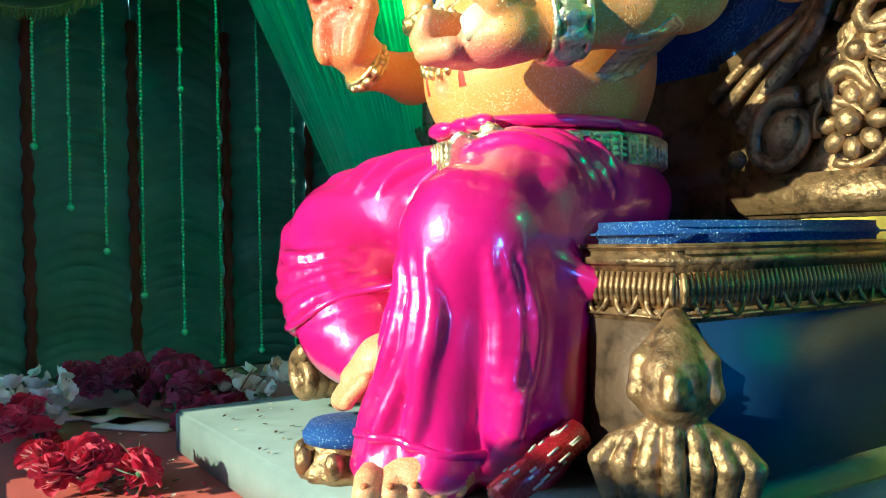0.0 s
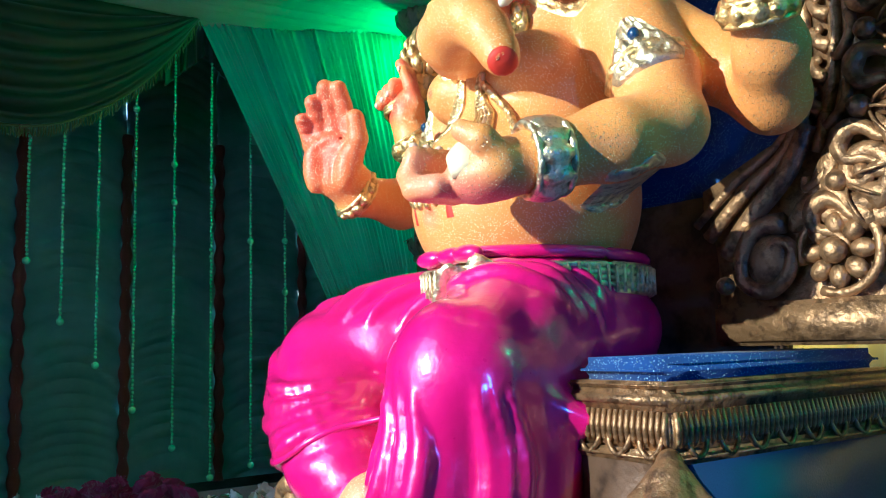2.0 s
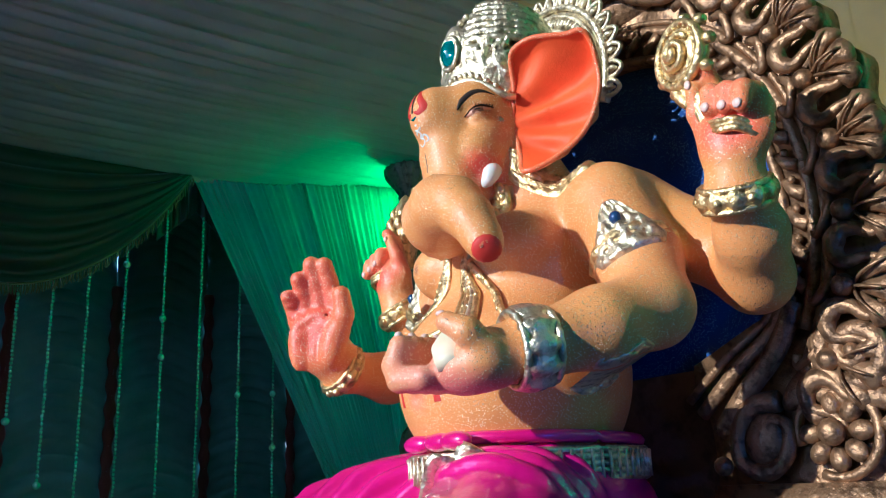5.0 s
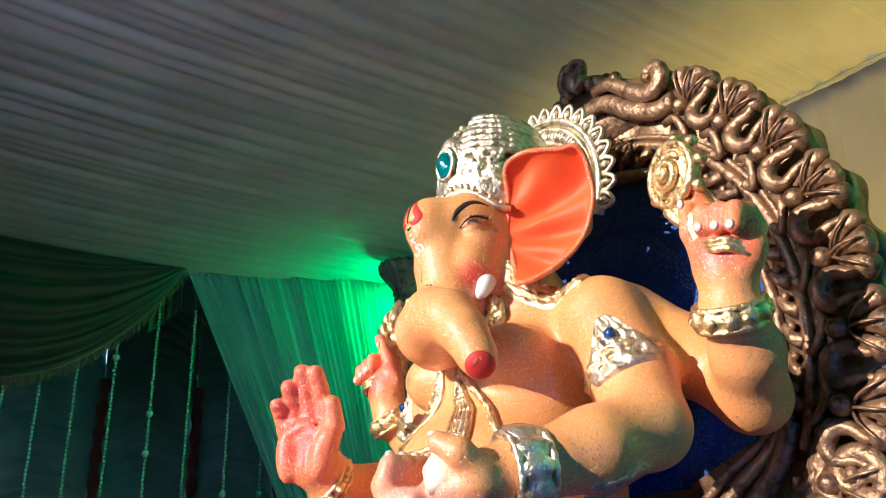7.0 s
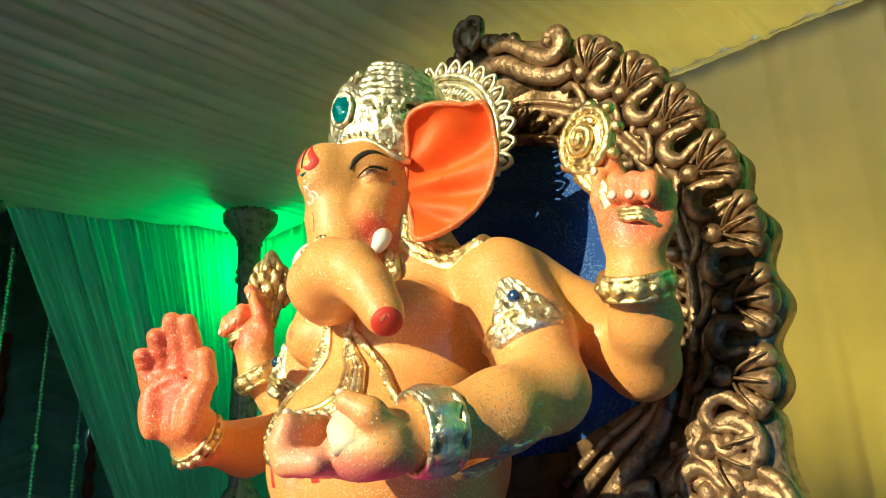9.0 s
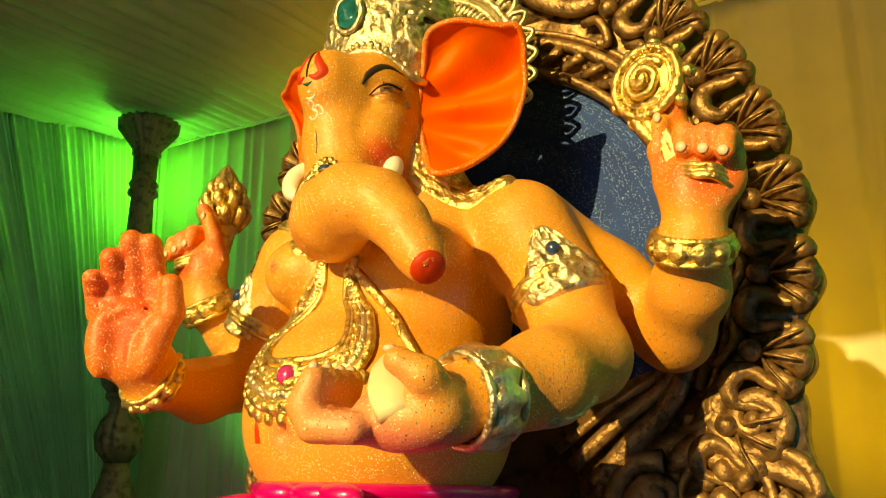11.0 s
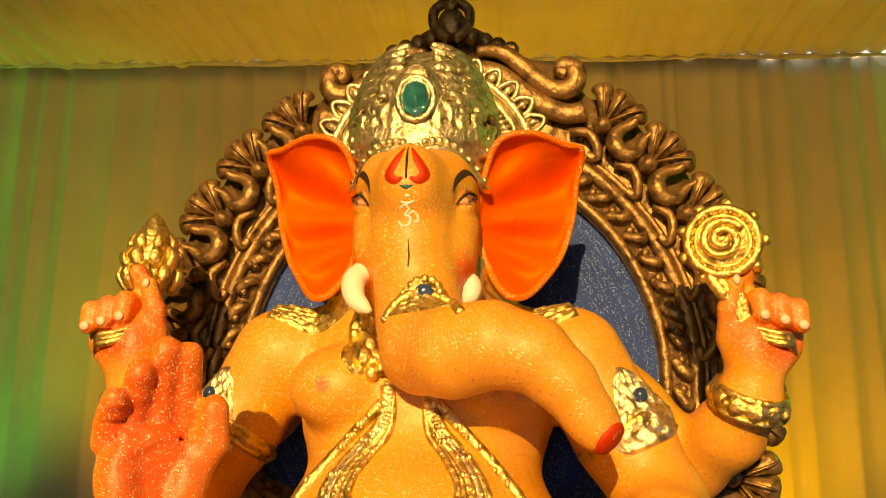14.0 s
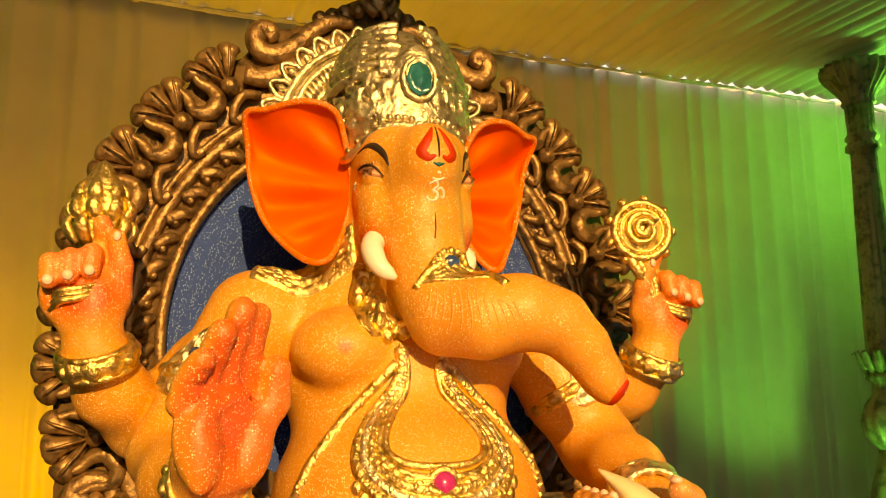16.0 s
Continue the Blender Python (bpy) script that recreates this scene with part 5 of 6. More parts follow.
    bz = 2.868 - 0.018 * np.exp(-(xs / 0.02) ** 2) - np.clip((np.abs(xs) - 0.075) / 0.08, 0, 1) ** 1.6 * 0.065
    bp = np.stack([X + xs, -0.46 - 0.222 * np.sqrt(np.clip(1 - (xs / 0.182) ** 2, 0.02, 1)), bz], -1)
    pile.add(*sweep(bp, 0.011, 8), SILVER)
    for q in bp[1:-1:2]:
        pile.add(*ball(q + (0, -0.004, 0.018), (0.010, 0.010, 0.010), None, 5, 7), SILVER)
    for s in (-1, 1):  # temple scrolls beside the ears
        for k in range(5):
            pile.add(*ball((X + s * (0.15 + 0.004 * k), -0.50 + 0.008 * k, 2.92 - 0.026 * k), (0.016, 0.02, 0.018), None, 6, 8), SILVER)
        sp = spiral((X + s * 0.10, 2.975), 0.045, 1.3, 0.3, 0, s)
        sp[:, 1] = -0.46 - 0.19 * np.sqrt(np.clip(1 - ((sp[:, 0] - X) / 0.2) ** 2, 0, 1)) + (sp[:, 2] - 2.9) * 0.25
        pile.add(*sweep(sp, np.linspace(0.014, 0.006, 34), 7), SILVER)
    pile.add(*lathe([(0.001, 0.02), (0.025, 0.016), (0.036, 0.0), (0.036, -0.01)], 8), TURQUOISE)
    g = pile.v[-1]
    pile.v[-1] = np.stack([g[:, 0] * 0.95, -g[:, 2], g[:, 1] * 1.25], -1) + (X, -0.672, 2.995)
    pile.f[-9:] = [f[::-1] for f in pile.f[-9:]]
    a8 = np.linspace(0, 2 * np.pi, 16, endpoint=False)
    pile.add(*sweep(np.stack([X + 0.042 * np.cos(a8), -0.668 + 0 * a8, 2.995 + 0.054 * np.sin(a8)], -1), 0.008, 6, closed=True), SILVER)
    # the crown sits well back on the head
    for k in range(first, len(pile.v)):
        pile.v[k] = pile.v[k] + (0, 0.052, 0)
    # halo plate
    HY, HZ = -0.22, 2.955
    a = np.radians(np.linspace(-118, 118, 90))
    arc = lambda r, y=HY: np.stack([X + r * np.sin(a), y + 0 * a, HZ + r * 1.02 * np.cos(a)], -1)
    v, f = [], []
    o, i_ = arc(0.285), arc(0.175)
    pile.add(np.concatenate([o, i_, o + (0, 0.03, 0), i_ + (0, 0.03, 0)]), [q for j in range(89) for q in ((j, 90 + j, 91 + j, j + 1), (180 + j, 181 + j, 271 + j, 270 + j), (j, j + 1, 181 + j, 180 + j), (90 + j, 270 + j, 271 + j, 91 + j))], SILVER)
    for r, w in ((0.285, 0.012), (0.255, 0.009), (0.205, 0.010), (0.18, 0.009)):
        pile.add(*sweep(arc(r, HY - 0.006), w, 7), SILVER)
    for d in np.radians(np.arange(-112, 113, 4.0)):
        p0 = np.array([X + 0.212 * math.sin(d), HY - 0.008, HZ + 0.216 * math.cos(d)])
        p1 = np.array([X + 0.25 * math.sin(d + 0.05), HY - 0.008, HZ + 0.255 * math.cos(d + 0.05)])
        pile.add(*sweep([p0, (p0 + p1) / 2, p1], (0.006, 0.009, 0.006), 5), SILVER)
    for d in np.radians(np.arange(-110, 111, 11.0)):
        u, w = np.array([math.sin(d), 0, math.cos(d)]), np.array([math.cos(d), 0, -math.sin(d)])
        c = np.array([X, HY, HZ]) + u * 0.295
        loop = smooth_line([c - w * 0.024, c - w * 0.024 + u * 0.02, c - w * 0.012 + u * 0.042, c + u * 0.05, c + w * 0.012 + u * 0.042, c + w * 0.024 + u * 0.02, c + w * 0.024], 3)
        pile.add(*sweep(loop, 0.0075, 6), SILVER)
        pile.add(*sweep([c, c + u * 0.018 + (0, -0.006, 0), c + u * 0.034], (0.010, 0.011, 0.004), 6), SILVER)

    # jewellery that lies on the body
    def band(points, r, mat=GOLD, flat=0.55, way=None, beads=0, start=0.3, lift=0.004, per=8):
        line = smooth_line(points, per)
        if way is not None:
            line = torso.onto(line - np.array(way) * start, way, start * 2) - np.array(way) * lift
        pile.add(*sweep(line, r, 8, flat), mat)
        if beads:
            step = max(1, len(line) // (beads * 2))
            for k, q in enumerate(line[::step]):
                w = r * (0.38 + 0.22 * math.sin(k * 2.4))
                pile.add(*ball(q + np.array((r * 0.45 * math.sin(k * 1.9), -r * 0.45, r * 0.3 * math.cos(k * 1.3))), (w, w, w * 1.3), None, 5, 7), mat)
        return line
    F = (0, 1, 0)
    plaque_rows = []
    pts = lambda rows: [(X + x, -0.75, z) for x, z in rows]
    # breast chain: a loop of ridged and beaded bands round the belly, closed by a crescent plate
    for s in (-1, 1):
        out = [(s * 0.052, 2.335), (s * 0.050, 2.285), (s * 0.075, 2.235), (s * 0.122, 2.185), (s * 0.160, 2.125), (s * 0.165, 2.07), (s * 0.125, 2.015), (s * 0.06, 1.985), (0, 1.978)]
        inn = [(s * 0.042, 2.335), (s * 0.036, 2.28), (s * 0.045, 2.232), (s * 0.080, 2.185), (s * 0.106, 2.14), (s * 0.105, 2.105), (s * 0.07, 2.085), (s * 0.03, 2.08), (0, 2.08)]
        for k, (w, n, mat) in enumerate(((0.0, 0, GOLD), (0.22, 0, GOLD), (0.48, 40, GOLD), (0.74, 34, SILVER), (1.0, 26, GOLD))):
            row = [((1 - w) * a + w * c, (1 - w) * b + w * d) for (a, b), (c, d) in zip(inn, out)]
            band(pts(row), (0.009, 0.008, 0.012, 0.013, 0.014)[k], mat, 0.8, F, n)
        band(pts([(s * 0.060, 2.30), (s * 0.12, 2.235), (s * 0.185, 2.165), (s * 0.25, 2.08), (s * 0.285, 2.0)]), 0.013, GOLD, 0.8, F, 26)
        # collar on the shoulder, and the breast plaque
        plaque_rows.append((torso, (X + s * 0.245, -0.455, 2.53), (s * 0.22, -0.50, 0.84), (s * 1.0, 0.28, -0.12), 0.27, (0.030, 0.036, 0.040, 0.042, 0.040, 0.026), GOLD, 0.020, 10))
        band(pts([(s * 0.105, 2.52), (s * 0.12, 2.45), (s * 0.10, 2.40), (s * 0.06, 2.365)]), 0.034, GOLD, 0.5, F, 8)
    for k in range(13):
        a = math.radians(-78 + 13 * k)
        q = torso.onto([(X + 0.175 * math.sin(a), -1.0, 2.06 - 0.105 * math.cos(a))], F, 0.6)[0]
        pile.add(*ball(q, (0.014, 0.012, 0.018), None, 6, 8), GOLD)
    q = torso.onto([(X, -1.0, 2.045)], F, 0.6)[0]
    pile.add(*ball(q, (0.027, 0.022, 0.027), None, 8, 12), PINK_GEM)
    pile.add(*sweep(np.stack([q[0] + 0.03 * np.cos(a8), q[1] + 0.004 + 0 * a8, q[2] + 0.03 * np.sin(a8)], -1), 0.009, 6, closed=True), GOLD)
    for s in (-1, 1):
        for k in range(5):
            w = torso.onto([(X + s * (0.05 + 0.022 * k), -1.0, 2.04 + 0.012 * k)], F, 0.6)[0]
            pile.add(*ball(w, (0.014, 0.011, 0.019), Matrix.Rotation(s * 0.5, 4, "Y"), 6, 8), GOLD)
    # jewel on the trunk
    q = body.onto([(-0.004, -1.0, 2.522)], F, 0.6)[0]
    pile.add(*ball(q, (0.020, 0.012, 0.016), None, 7, 12), BLUE_GEM)
    for k in range(12):
        a = 2 * math.pi * k / 12
        pile.add(*ball(q + (0.032 * math.cos(a), 0.004, 0.026 * math.sin(a)), (0.010, 0.008, 0.010), None, 5, 7), GOLD)
    for s in (-1, 1):
        line = body.onto(smooth_line([(-0.004 + s * 0.03, -1.05, 2.515), (-0.004 + s * 0.06, -1.05, 2.49), (-0.004 + s * 0.082, -1.05, 2.46)], 8), F, 0.6)
        pile.add(*sweep(line, 0.011, 8, 0.7), GOLD)
        for q in line[::3]:
            pile.add(*ball(q, (0.009, 0.009, 0.009), None, 5, 7), GOLD)
    # trunk tip lining
    pile.add(*ball((0.351, -0.826, 2.230), (0.037, 0.037, 0.014), Vector((0.62, -0.42, -0.58)).to_track_quat("Z", "Y").to_matrix(), 7, 14), RED_LINE)

    def cuff(c, axis, r, width, mat=GOLD, knobs=0, flat=1.0):
        """A bracelet: one broad band of foil with rolled edges round an axis."""
        axis = np.array(axis, float) / np.linalg.norm(axis)
        e1 = np.cross(axis, (0.2, 0.9, 0.3))
        e1 /= np.linalg.norm(e1)
        e2 = np.cross(axis, e1)
        t = np.linspace(0, 2 * np.pi, 40, endpoint=False)
        ring_at = lambda rr, o: np.array(c) + axis * o + rr * (np.cos(t)[:, None] * e1 + flat * np.sin(t)[:, None] * e2)
        pile.add(*sweep(ring_at(r, 0), 0.017 + 0.005 * np.cos(11 * t), 12, width / 0.034, axis, True), mat)
        for o in (-0.5, 0.5):
            pile.add(*sweep(ring_at(r + 0.004, o * width), 0.0085 + 0.001 * np.cos(21 * t), 7, 1.0, axis, True), mat)
        for k in range(knobs):
            a = 2 * np.pi * k / knobs
            q = np.array(c) + (r + 0.012) * (math.cos(a) * e1 + flat * math.sin(a) * e2)
            pile.add(*ball(q, (0.013, 0.013, 0.013), None, 5, 7), mat)
    cuff((0.437, -0.79, 1.983), (0.3, 0.9, 0.12), 0.080, 0.080, SILVER, 0)
    cuff((-0.515, -0.755, 2.06), (-0.1, 0.85, -0.45), 0.070, 0.035, GOLD, 14)
    for s, sx in ((1, 0.0), (-1, -0.02)):
        cuff((s * 0.731 + sx, -0.375, 2.320), (s * 0.20, -0.4, 0.85), 0.076, 0.05, GOLD, 7)
        for k, o in enumerate((0.0, 0.011, 0.022)):
            pile.add(*sweep(smooth_line([(s * 0.735 + sx, -0.447, 2.482 - o), (s * 0.775 + sx, -0.462, 2.468 - o), (s * 0.81 + sx, -0.455, 2.462 - o), (s * 0.832 + sx, -0.415, 2.445 - o)], 5), 0.0085, 6), GOLD)

    def plaque(clay, c, out, up, height, halves, mat, lift=0.014, bumps=7, nu=22, nv=26, start=0.3):
        """A foil plate in relief that follows the form below it; halves: its half-widths from foot to tip."""
        out = np.array(out, float) / np.linalg.norm(out)
        up = np.array(up, float) - out * np.dot(out, up)
        up /= np.linalg.norm(up)
        across = np.cross(up, out)
        u, v = np.meshgrid(np.linspace(-1, 1, nu), np.linspace(0, 1, nv))
        w = np.interp(v, np.linspace(0, 1, len(halves)), halves)
        p = np.array(c) + across * (u * w)[..., None] + up * ((v - 0.5) * height)[..., None]
        q = clay.onto(p.reshape(-1, 3) + out * start, -out, start * 2).reshape(p.shape)
        edge = 1 - np.clip((np.maximum(np.abs(u), np.abs(2 * v - 1)) - 0.8) / 0.2, 0, 1) ** 2
        rel = 0.55 + 0.45 * np.sin(bumps * u * 1.7 + 2 * np.sin(bumps * v * 1.3)) * np.cos(bumps * v * 2.4 + 1.5 * np.cos(3 * u))
        rel = np.where(np.maximum(np.abs(u), np.abs(2 * v - 1)) > 0.82, 0.9, rel)
        q = q + out * (lift * (edge * rel - 0.12))[..., None]
        f = grid_faces(nv, nu)
        pile.add(q.reshape(-1, 3), [g[::-1] for g in f], mat)
    for row in plaque_rows:
        plaque(*row)
    # armlets with a leaf-shaped crest
    for s, c in ((1, (0.405, -0.40, 2.285)), (-1, (-0.478, -0.37, 2.285))):
        up = np.array((-s * 0.50, 0.15, 0.85))
        out = np.array((s * 0.55, -0.80, 0.10))
        cuff(np.array(c) - up * 0.055, up, 0.104, 0.03, GOLD, 0)
        plaque(torso, np.array(c) + up * 0.01, out, up, 0.185, (0.085, 0.10, 0.085, 0.07, 0.05, 0.035, 0.006), SILVER, 0.018)
        w = torso.onto([np.array(c) + up * 0.03 + out * 0.4], -out, 0.6)[0]
        pile.add(*ball(w + out * 0.012, (0.018, 0.014, 0.018), None, 7, 10), BLUE_GEM)
    # shoulder collars, breast plaque, crescent on the belly, sash
    for s in (-1, 1):
        plaque(torso, (X + s * 0.115, -0.60, 2.45), (s * 0.15, -1, 0.25), (s * 0.10, 0, 1), 0.20, (0.012, 0.04, 0.045, 0.04, 0.035, 0.03), GOLD, 0.014)
    plaque(body, (-0.004, -0.72, 2.507), (0, -1, 0.15), (0, 0, 1), 0.085, (0.085, 0.075, 0.06, 0.045, 0.02), GOLD, 0.010, 9)
    plaque(torso, (X, -0.8, 2.015), (0, -1, 0.1), (0, 0, 1), 0.11, (0.03, 0.085, 0.12, 0.13, 0.11), GOLD, 0.016, 9)
    plaque(torso, (0.30, -0.45, 1.945), (0.85, -0.5, 0.05), (0.12, 0.62, 0.15), 0.17, (0.012, 0.03, 0.036, 0.030, 0.03, 0.02, 0.006), SILVER, 0.018, 8)
    # disc with a spiral, and the bud, held in the upper hands
    dc = np.array((0.681, -0.43, 2.687))
    R = Matrix.Rotation(radians(-14), 4, "Z")
    def held(v):
        return np.asarray(v) @ np.array(R.to_3x3()).T + dc
    lv, lf = lathe([(0.001, 0.024), (0.07, 0.02), (0.082, 0.0), (0.07, -0.02), (0.001, -0.024)], 36)
    pile.add(held(np.stack([lv[:, 0], -lv[:, 2], lv[:, 1]], -1)), [q[::-1] for q in lf], GOLD)
    for r, w in ((0.08, 0.012), (0.062, 0.006)):
        t = np.linspace(0, 2 * np.pi, 36, endpoint=False)
        pile.add(*sweep(held(np.stack([r * np.cos(t), -0.018 + 0 * t, r * np.sin(t)], -1)), w, 7, 1, (0, 1, 0), True), GOLD)
    sp = spiral((0, 0), 0.052, 2.0, 0.5, -0.024)
    pile.add(*sweep(held(sp), np.linspace(0.009, 0.012, 34), 7), GOLD)
    for k in range(20):
        a = 2 * math.pi * k / 20
        pile.add(held(ball((0.071 * math.cos(a), -0.024, 0.071 * math.sin(a)), (0.006,) * 3, None, 4, 6)[0]), ball((0, 0, 0), (1, 1, 1), None, 4, 6)[1], GOLD)
    for k in range(9):
        a = 2 * math.pi * k / 9
        pile.add(held(ball((0.095 * math.cos(a), 0, 0.095 * math.sin(a)), (0.016, 0.02, 0.016), None, 5, 8)[0]), ball((0, 0, 0), (1, 1, 1), None, 5, 8)[1], GOLD)
    for o in (-0.02, 0.0, 0.02):
        pile.add(*sweep(smooth_line([dc + (-0.02 + o, 0, -0.07), dc + (0.0 + o, -0.005, -0.11), dc + (0.03 + o * 0.5, 0, -0.16), dc + (0.045, 0.01, -0.24)], 5), 0.016, 7), GOLD)
    bc = np.array((-0.765, -0.335, 2.66))
    lv, lf = lathe([(0.001, 0.118), (0.018, 0.105), (0.05, 0.055), (0.066, 0.0), (0.06, -0.04), (0.035, -0.075), (0.022, -0.13)], 36, 9, 0.12)
    lv = lv * (1.08, 1.08, 1.22)
    pile.add(lv + bc, lf, GOLD)
    for ringk, (z, r, n) in enumerate(((-0.03, 0.066, 9), (0.015, 0.062, 9), (0.055, 0.045, 7))):
        for k in range(n):
            a = 2 * math.pi * (k + 0.5 * (ringk % 2)) / n
            d = np.array([math.cos(a), math.sin(a), 0])
            pile.add(*sweep(smooth_line([bc + d * r * 0.8 + (0, 0, z - 0.04), bc + d * (r + 0.012) + (0, 0, z), bc + d * r * 0.9 + (0, 0, z + 0.035)], 4), (0.016, 0.018, 0.019, 0.019, 0.018, 0.015, 0.012, 0.008, 0.004), 7, 0.6, d), GOLD)

    # draped cloth: lap, folded leg, hanging leg
    cloth = Clay((-0.92, -1.32, 0.92), (0.80, -0.05, 1.90), 0.0105)
    cloth.egg((-0.03, -0.40, 1.60), (0.335, 0.335, 0.225), 0.05)
    cloth.chain([(-0.16, -0.55, 1.58, 0.21), (-0.34, -0.71, 1.53, 0.205), (-0.48, -0.84, 1.51, 0.18)], 0.06)
    cloth.chain([(-0.48, -0.84, 1.50, 0.178), (-0.37, -0.905, 1.40, 0.17), (-0.20, -0.97, 1.27, 0.145), (-0.05, -0.99, 1.18, 0.10)], 0.06)
    cloth.chain([(0.12, -0.50, 1.58, 0.21), (0.20, -0.72, 1.545, 0.195), (0.27, -0.90, 1.50, 0.175)], 0.06)
    cloth.chain([(0.27, -0.90, 1.49, 0.17), (0.245, -0.935, 1.25, 0.150), (0.19, -0.96, 1.08, 0.15), (0.165, -0.98, 1.02, 0.16)], 0.05)
    cloth.egg((0.32, -0.80, 1.15), (0.13, 0.14, 0.24), 0.08)
    cloth.egg((0.20, -0.78, 1.35), (0.26, 0.20, 0.25), 0.06)
    cloth.cone((0.46, -0.72, 1.40), (0.42, -0.80, 1.45), 0.035, 0.025, 0.03)
    cloth.chain([(0.02, -1.02, 1.02, 0.035), (-0.02, -1.06, 0.985, 0.03), (0.05, -1.10, 0.965, 0.028)], 0.05)
    cloth.egg((0.17, -1.0, 0.985), (0.20, 0.16, 0.06), 0.05)
    # folds: hanging ones down the leg, curved ones round the folded knee, raking ones over the lap
    s_all, (gx, gy, gz) = cloth.box((-0.92, -1.32, 0.92), (0.80, -0.05, 1.90))
    ang = np.arctan2(gx - 0.24 - 0.1 * (gz - 1.3), -(gy + 0.85))
    down = np.clip((1.52 - gz) / 0.25, 0, 1) * np.clip((gx + 0.10 + 0.25 * (gz - 1.0)) / 0.12, 0, 1)
    warp = ang * 8.5 + 1.6 * np.sin(3.2 * gz + 1) + 0.8 * np.sin(2.1 * ang + 5 * gz)
    folds = 0.017 * down * (np.abs(np.sin(warp * 0.5)) - 0.62)
    kx, ky, kz = gx + 0.30, gy + 0.98, gz - 1.66
    rad = np.sqrt((kx * 0.85) ** 2 + (ky * 0.4) ** 2 + kz ** 2)
    swagw = np.clip((-0.02 - gx) / 0.10, 0, 1) * np.clip((1.56 - gz) / 0.12, 0, 1) * np.clip((gz - 1.20) / 0.08, 0, 1)
    folds = folds + 0.012 * swagw * (np.abs(np.sin(rad * 34 + 0.5 * np.sin(9 * gx))) ** 0.7 - 0.6)
    lapw = np.clip((gz - 1.55) / 0.08, 0, 1)
    lean = np.where(gx < -0.02, (gx * 1.0 - (gy + 0.8) * 1.1), (gx * 0.75 + (gy + 0.8) * 0.9 - 0.35 * gz))
    folds = folds + 0.007 * lapw * (np.abs(np.sin(lean * 22 + 1.2 * np.sin(gx * 8))) - 0.6)
    cloth.f[s_all] -= folds.astype(np.float32)
    def fold(points, way, r, k=0.013, start=0.4, sink=0.1):
        line = smooth_line(points, 5)
        line = cloth.onto(line - np.array(way, float) * start, way, start * 2)
        line = line[np.abs(cloth.value(line)) < 0.012]
        if len(line) < 4:
            return
        n = cloth.normal(line)
        line = line - n * r * sink
        rr = r * np.interp(np.linspace(0, 1, len(line)), (0, 0.25, 0.75, 1), (0.35, 1, 1, 0.35))
        cloth.chain([(*p, q) for p, q in zip(line, rr)], k)
    B = (0, 1, 0)
    D = (-0.62, 0.75, -0.1)
    # down the hanging leg
    for x0, x1, z1, r in ((0.17, 0.03, 1.00, 0.026), (0.215, 0.10, 1.02, 0.028), (0.27, 0.19, 1.03, 0.026), (0.32, 0.27, 1.03, 0.028)):
        fold([(x0, -1.1, 1.47), (x0 + 0.015, -1.1, 1.30), (0.5 * (x0 + x1), -1.1, 1.15), (x1, -1.1, z1)], B, r)
    for x0, x1 in ((0.36, 0.34), (0.40, 0.37), (0.44, 0.40)):
        fold([(x0, -0.9, 1.46), (x0 + 0.02, -0.9, 1.30), (x1 + 0.02, -0.9, 1.12), (x1, -0.9, 1.0)], D, 0.024)
    # hanging in bows from the folded knee
    for d, r in ((-0.05, 0.020), (0.0, 0.024), (0.045, 0.027), (0.09, 0.030), (0.135, 0.030)):
        fold([(-0.645, -1.0, 1.54 - d), (-0.57, -1.1, 1.46 - 1.15 * d), (-0.42, -1.1, 1.405 - 1.1 * d), (-0.26, -1.1, 1.42 - 0.9 * d), (-0.11, -1.15, 1.475 - 0.65 * d), (0.02, -1.15, 1.53 - 0.4 * d)], (0.1, 1, 0.05), r, 0.016, 0.2, -0.05)
    # raking over both thighs
    for x in (-0.46, -0.38, -0.30, -0.22, -0.14):
        fold([(x + 0.16, -0.55, 1.9), (x + 0.08, -0.70, 1.9), (x, -0.82, 1.9), (x - 0.02, -0.95, 1.9)], (0, 0.2, -1), 0.026, 0.018, 0.3, 0.0)
    for y in (-0.58, -0.66, -0.74, -0.82):
        fold([(0.05, y + 0.03, 1.9), (0.16, y, 1.9), (0.28, y + 0.06, 1.9), (0.36, y + 0.14, 1.9)], (0, 0, -1), 0.022, 0.018, 0.3, 0.0)
    # flat waist line on top
    cloth.f[s_all] = np.maximum(cloth.f[s_all], (gz - 1.795 + 0 * gx + 0 * gy).astype(np.float32))
    pv, pf = cloth.surface()
    pile.add(pv, pf, PINK)
    # hem line of the folded leg
    def on_cloth(points, way, r, mat, flat=0.6, start=0.4, per=8, beads=0):
        line = smooth_line(points, per)
        line = cloth.onto(line - np.array(way) * start, way, start * 2)
        line = line[np.abs(cloth.value(line)) < 0.012]
        if len(line) < 4:
            return
        pile.add(*sweep(line, r, 7, flat), mat)
        if beads:
            for q in line[::max(1, len(line) // beads)]:
                pile.add(*ball(q, (r * 0.8,) * 3, None, 5, 7), mat)
    on_cloth([(-0.66, -1.0, 1.50), (-0.62, -1.0, 1.40), (-0.5, -1.1, 1.30), (-0.34, -1.1, 1.27), (-0.2, -1.1, 1.30), (-0.06, -1.1, 1.40), (-0.02, -1.1, 1.47)], (0.2, 1, 0.1), 0.010, PINK)
    on_cloth([(0.02, -1.2, 1.05), (0.10, -1.2, 1.06), (0.24, -1.2, 1.065), (0.36, -1.15, 1.03)], (0, 1, 0), 0.012, PINK)
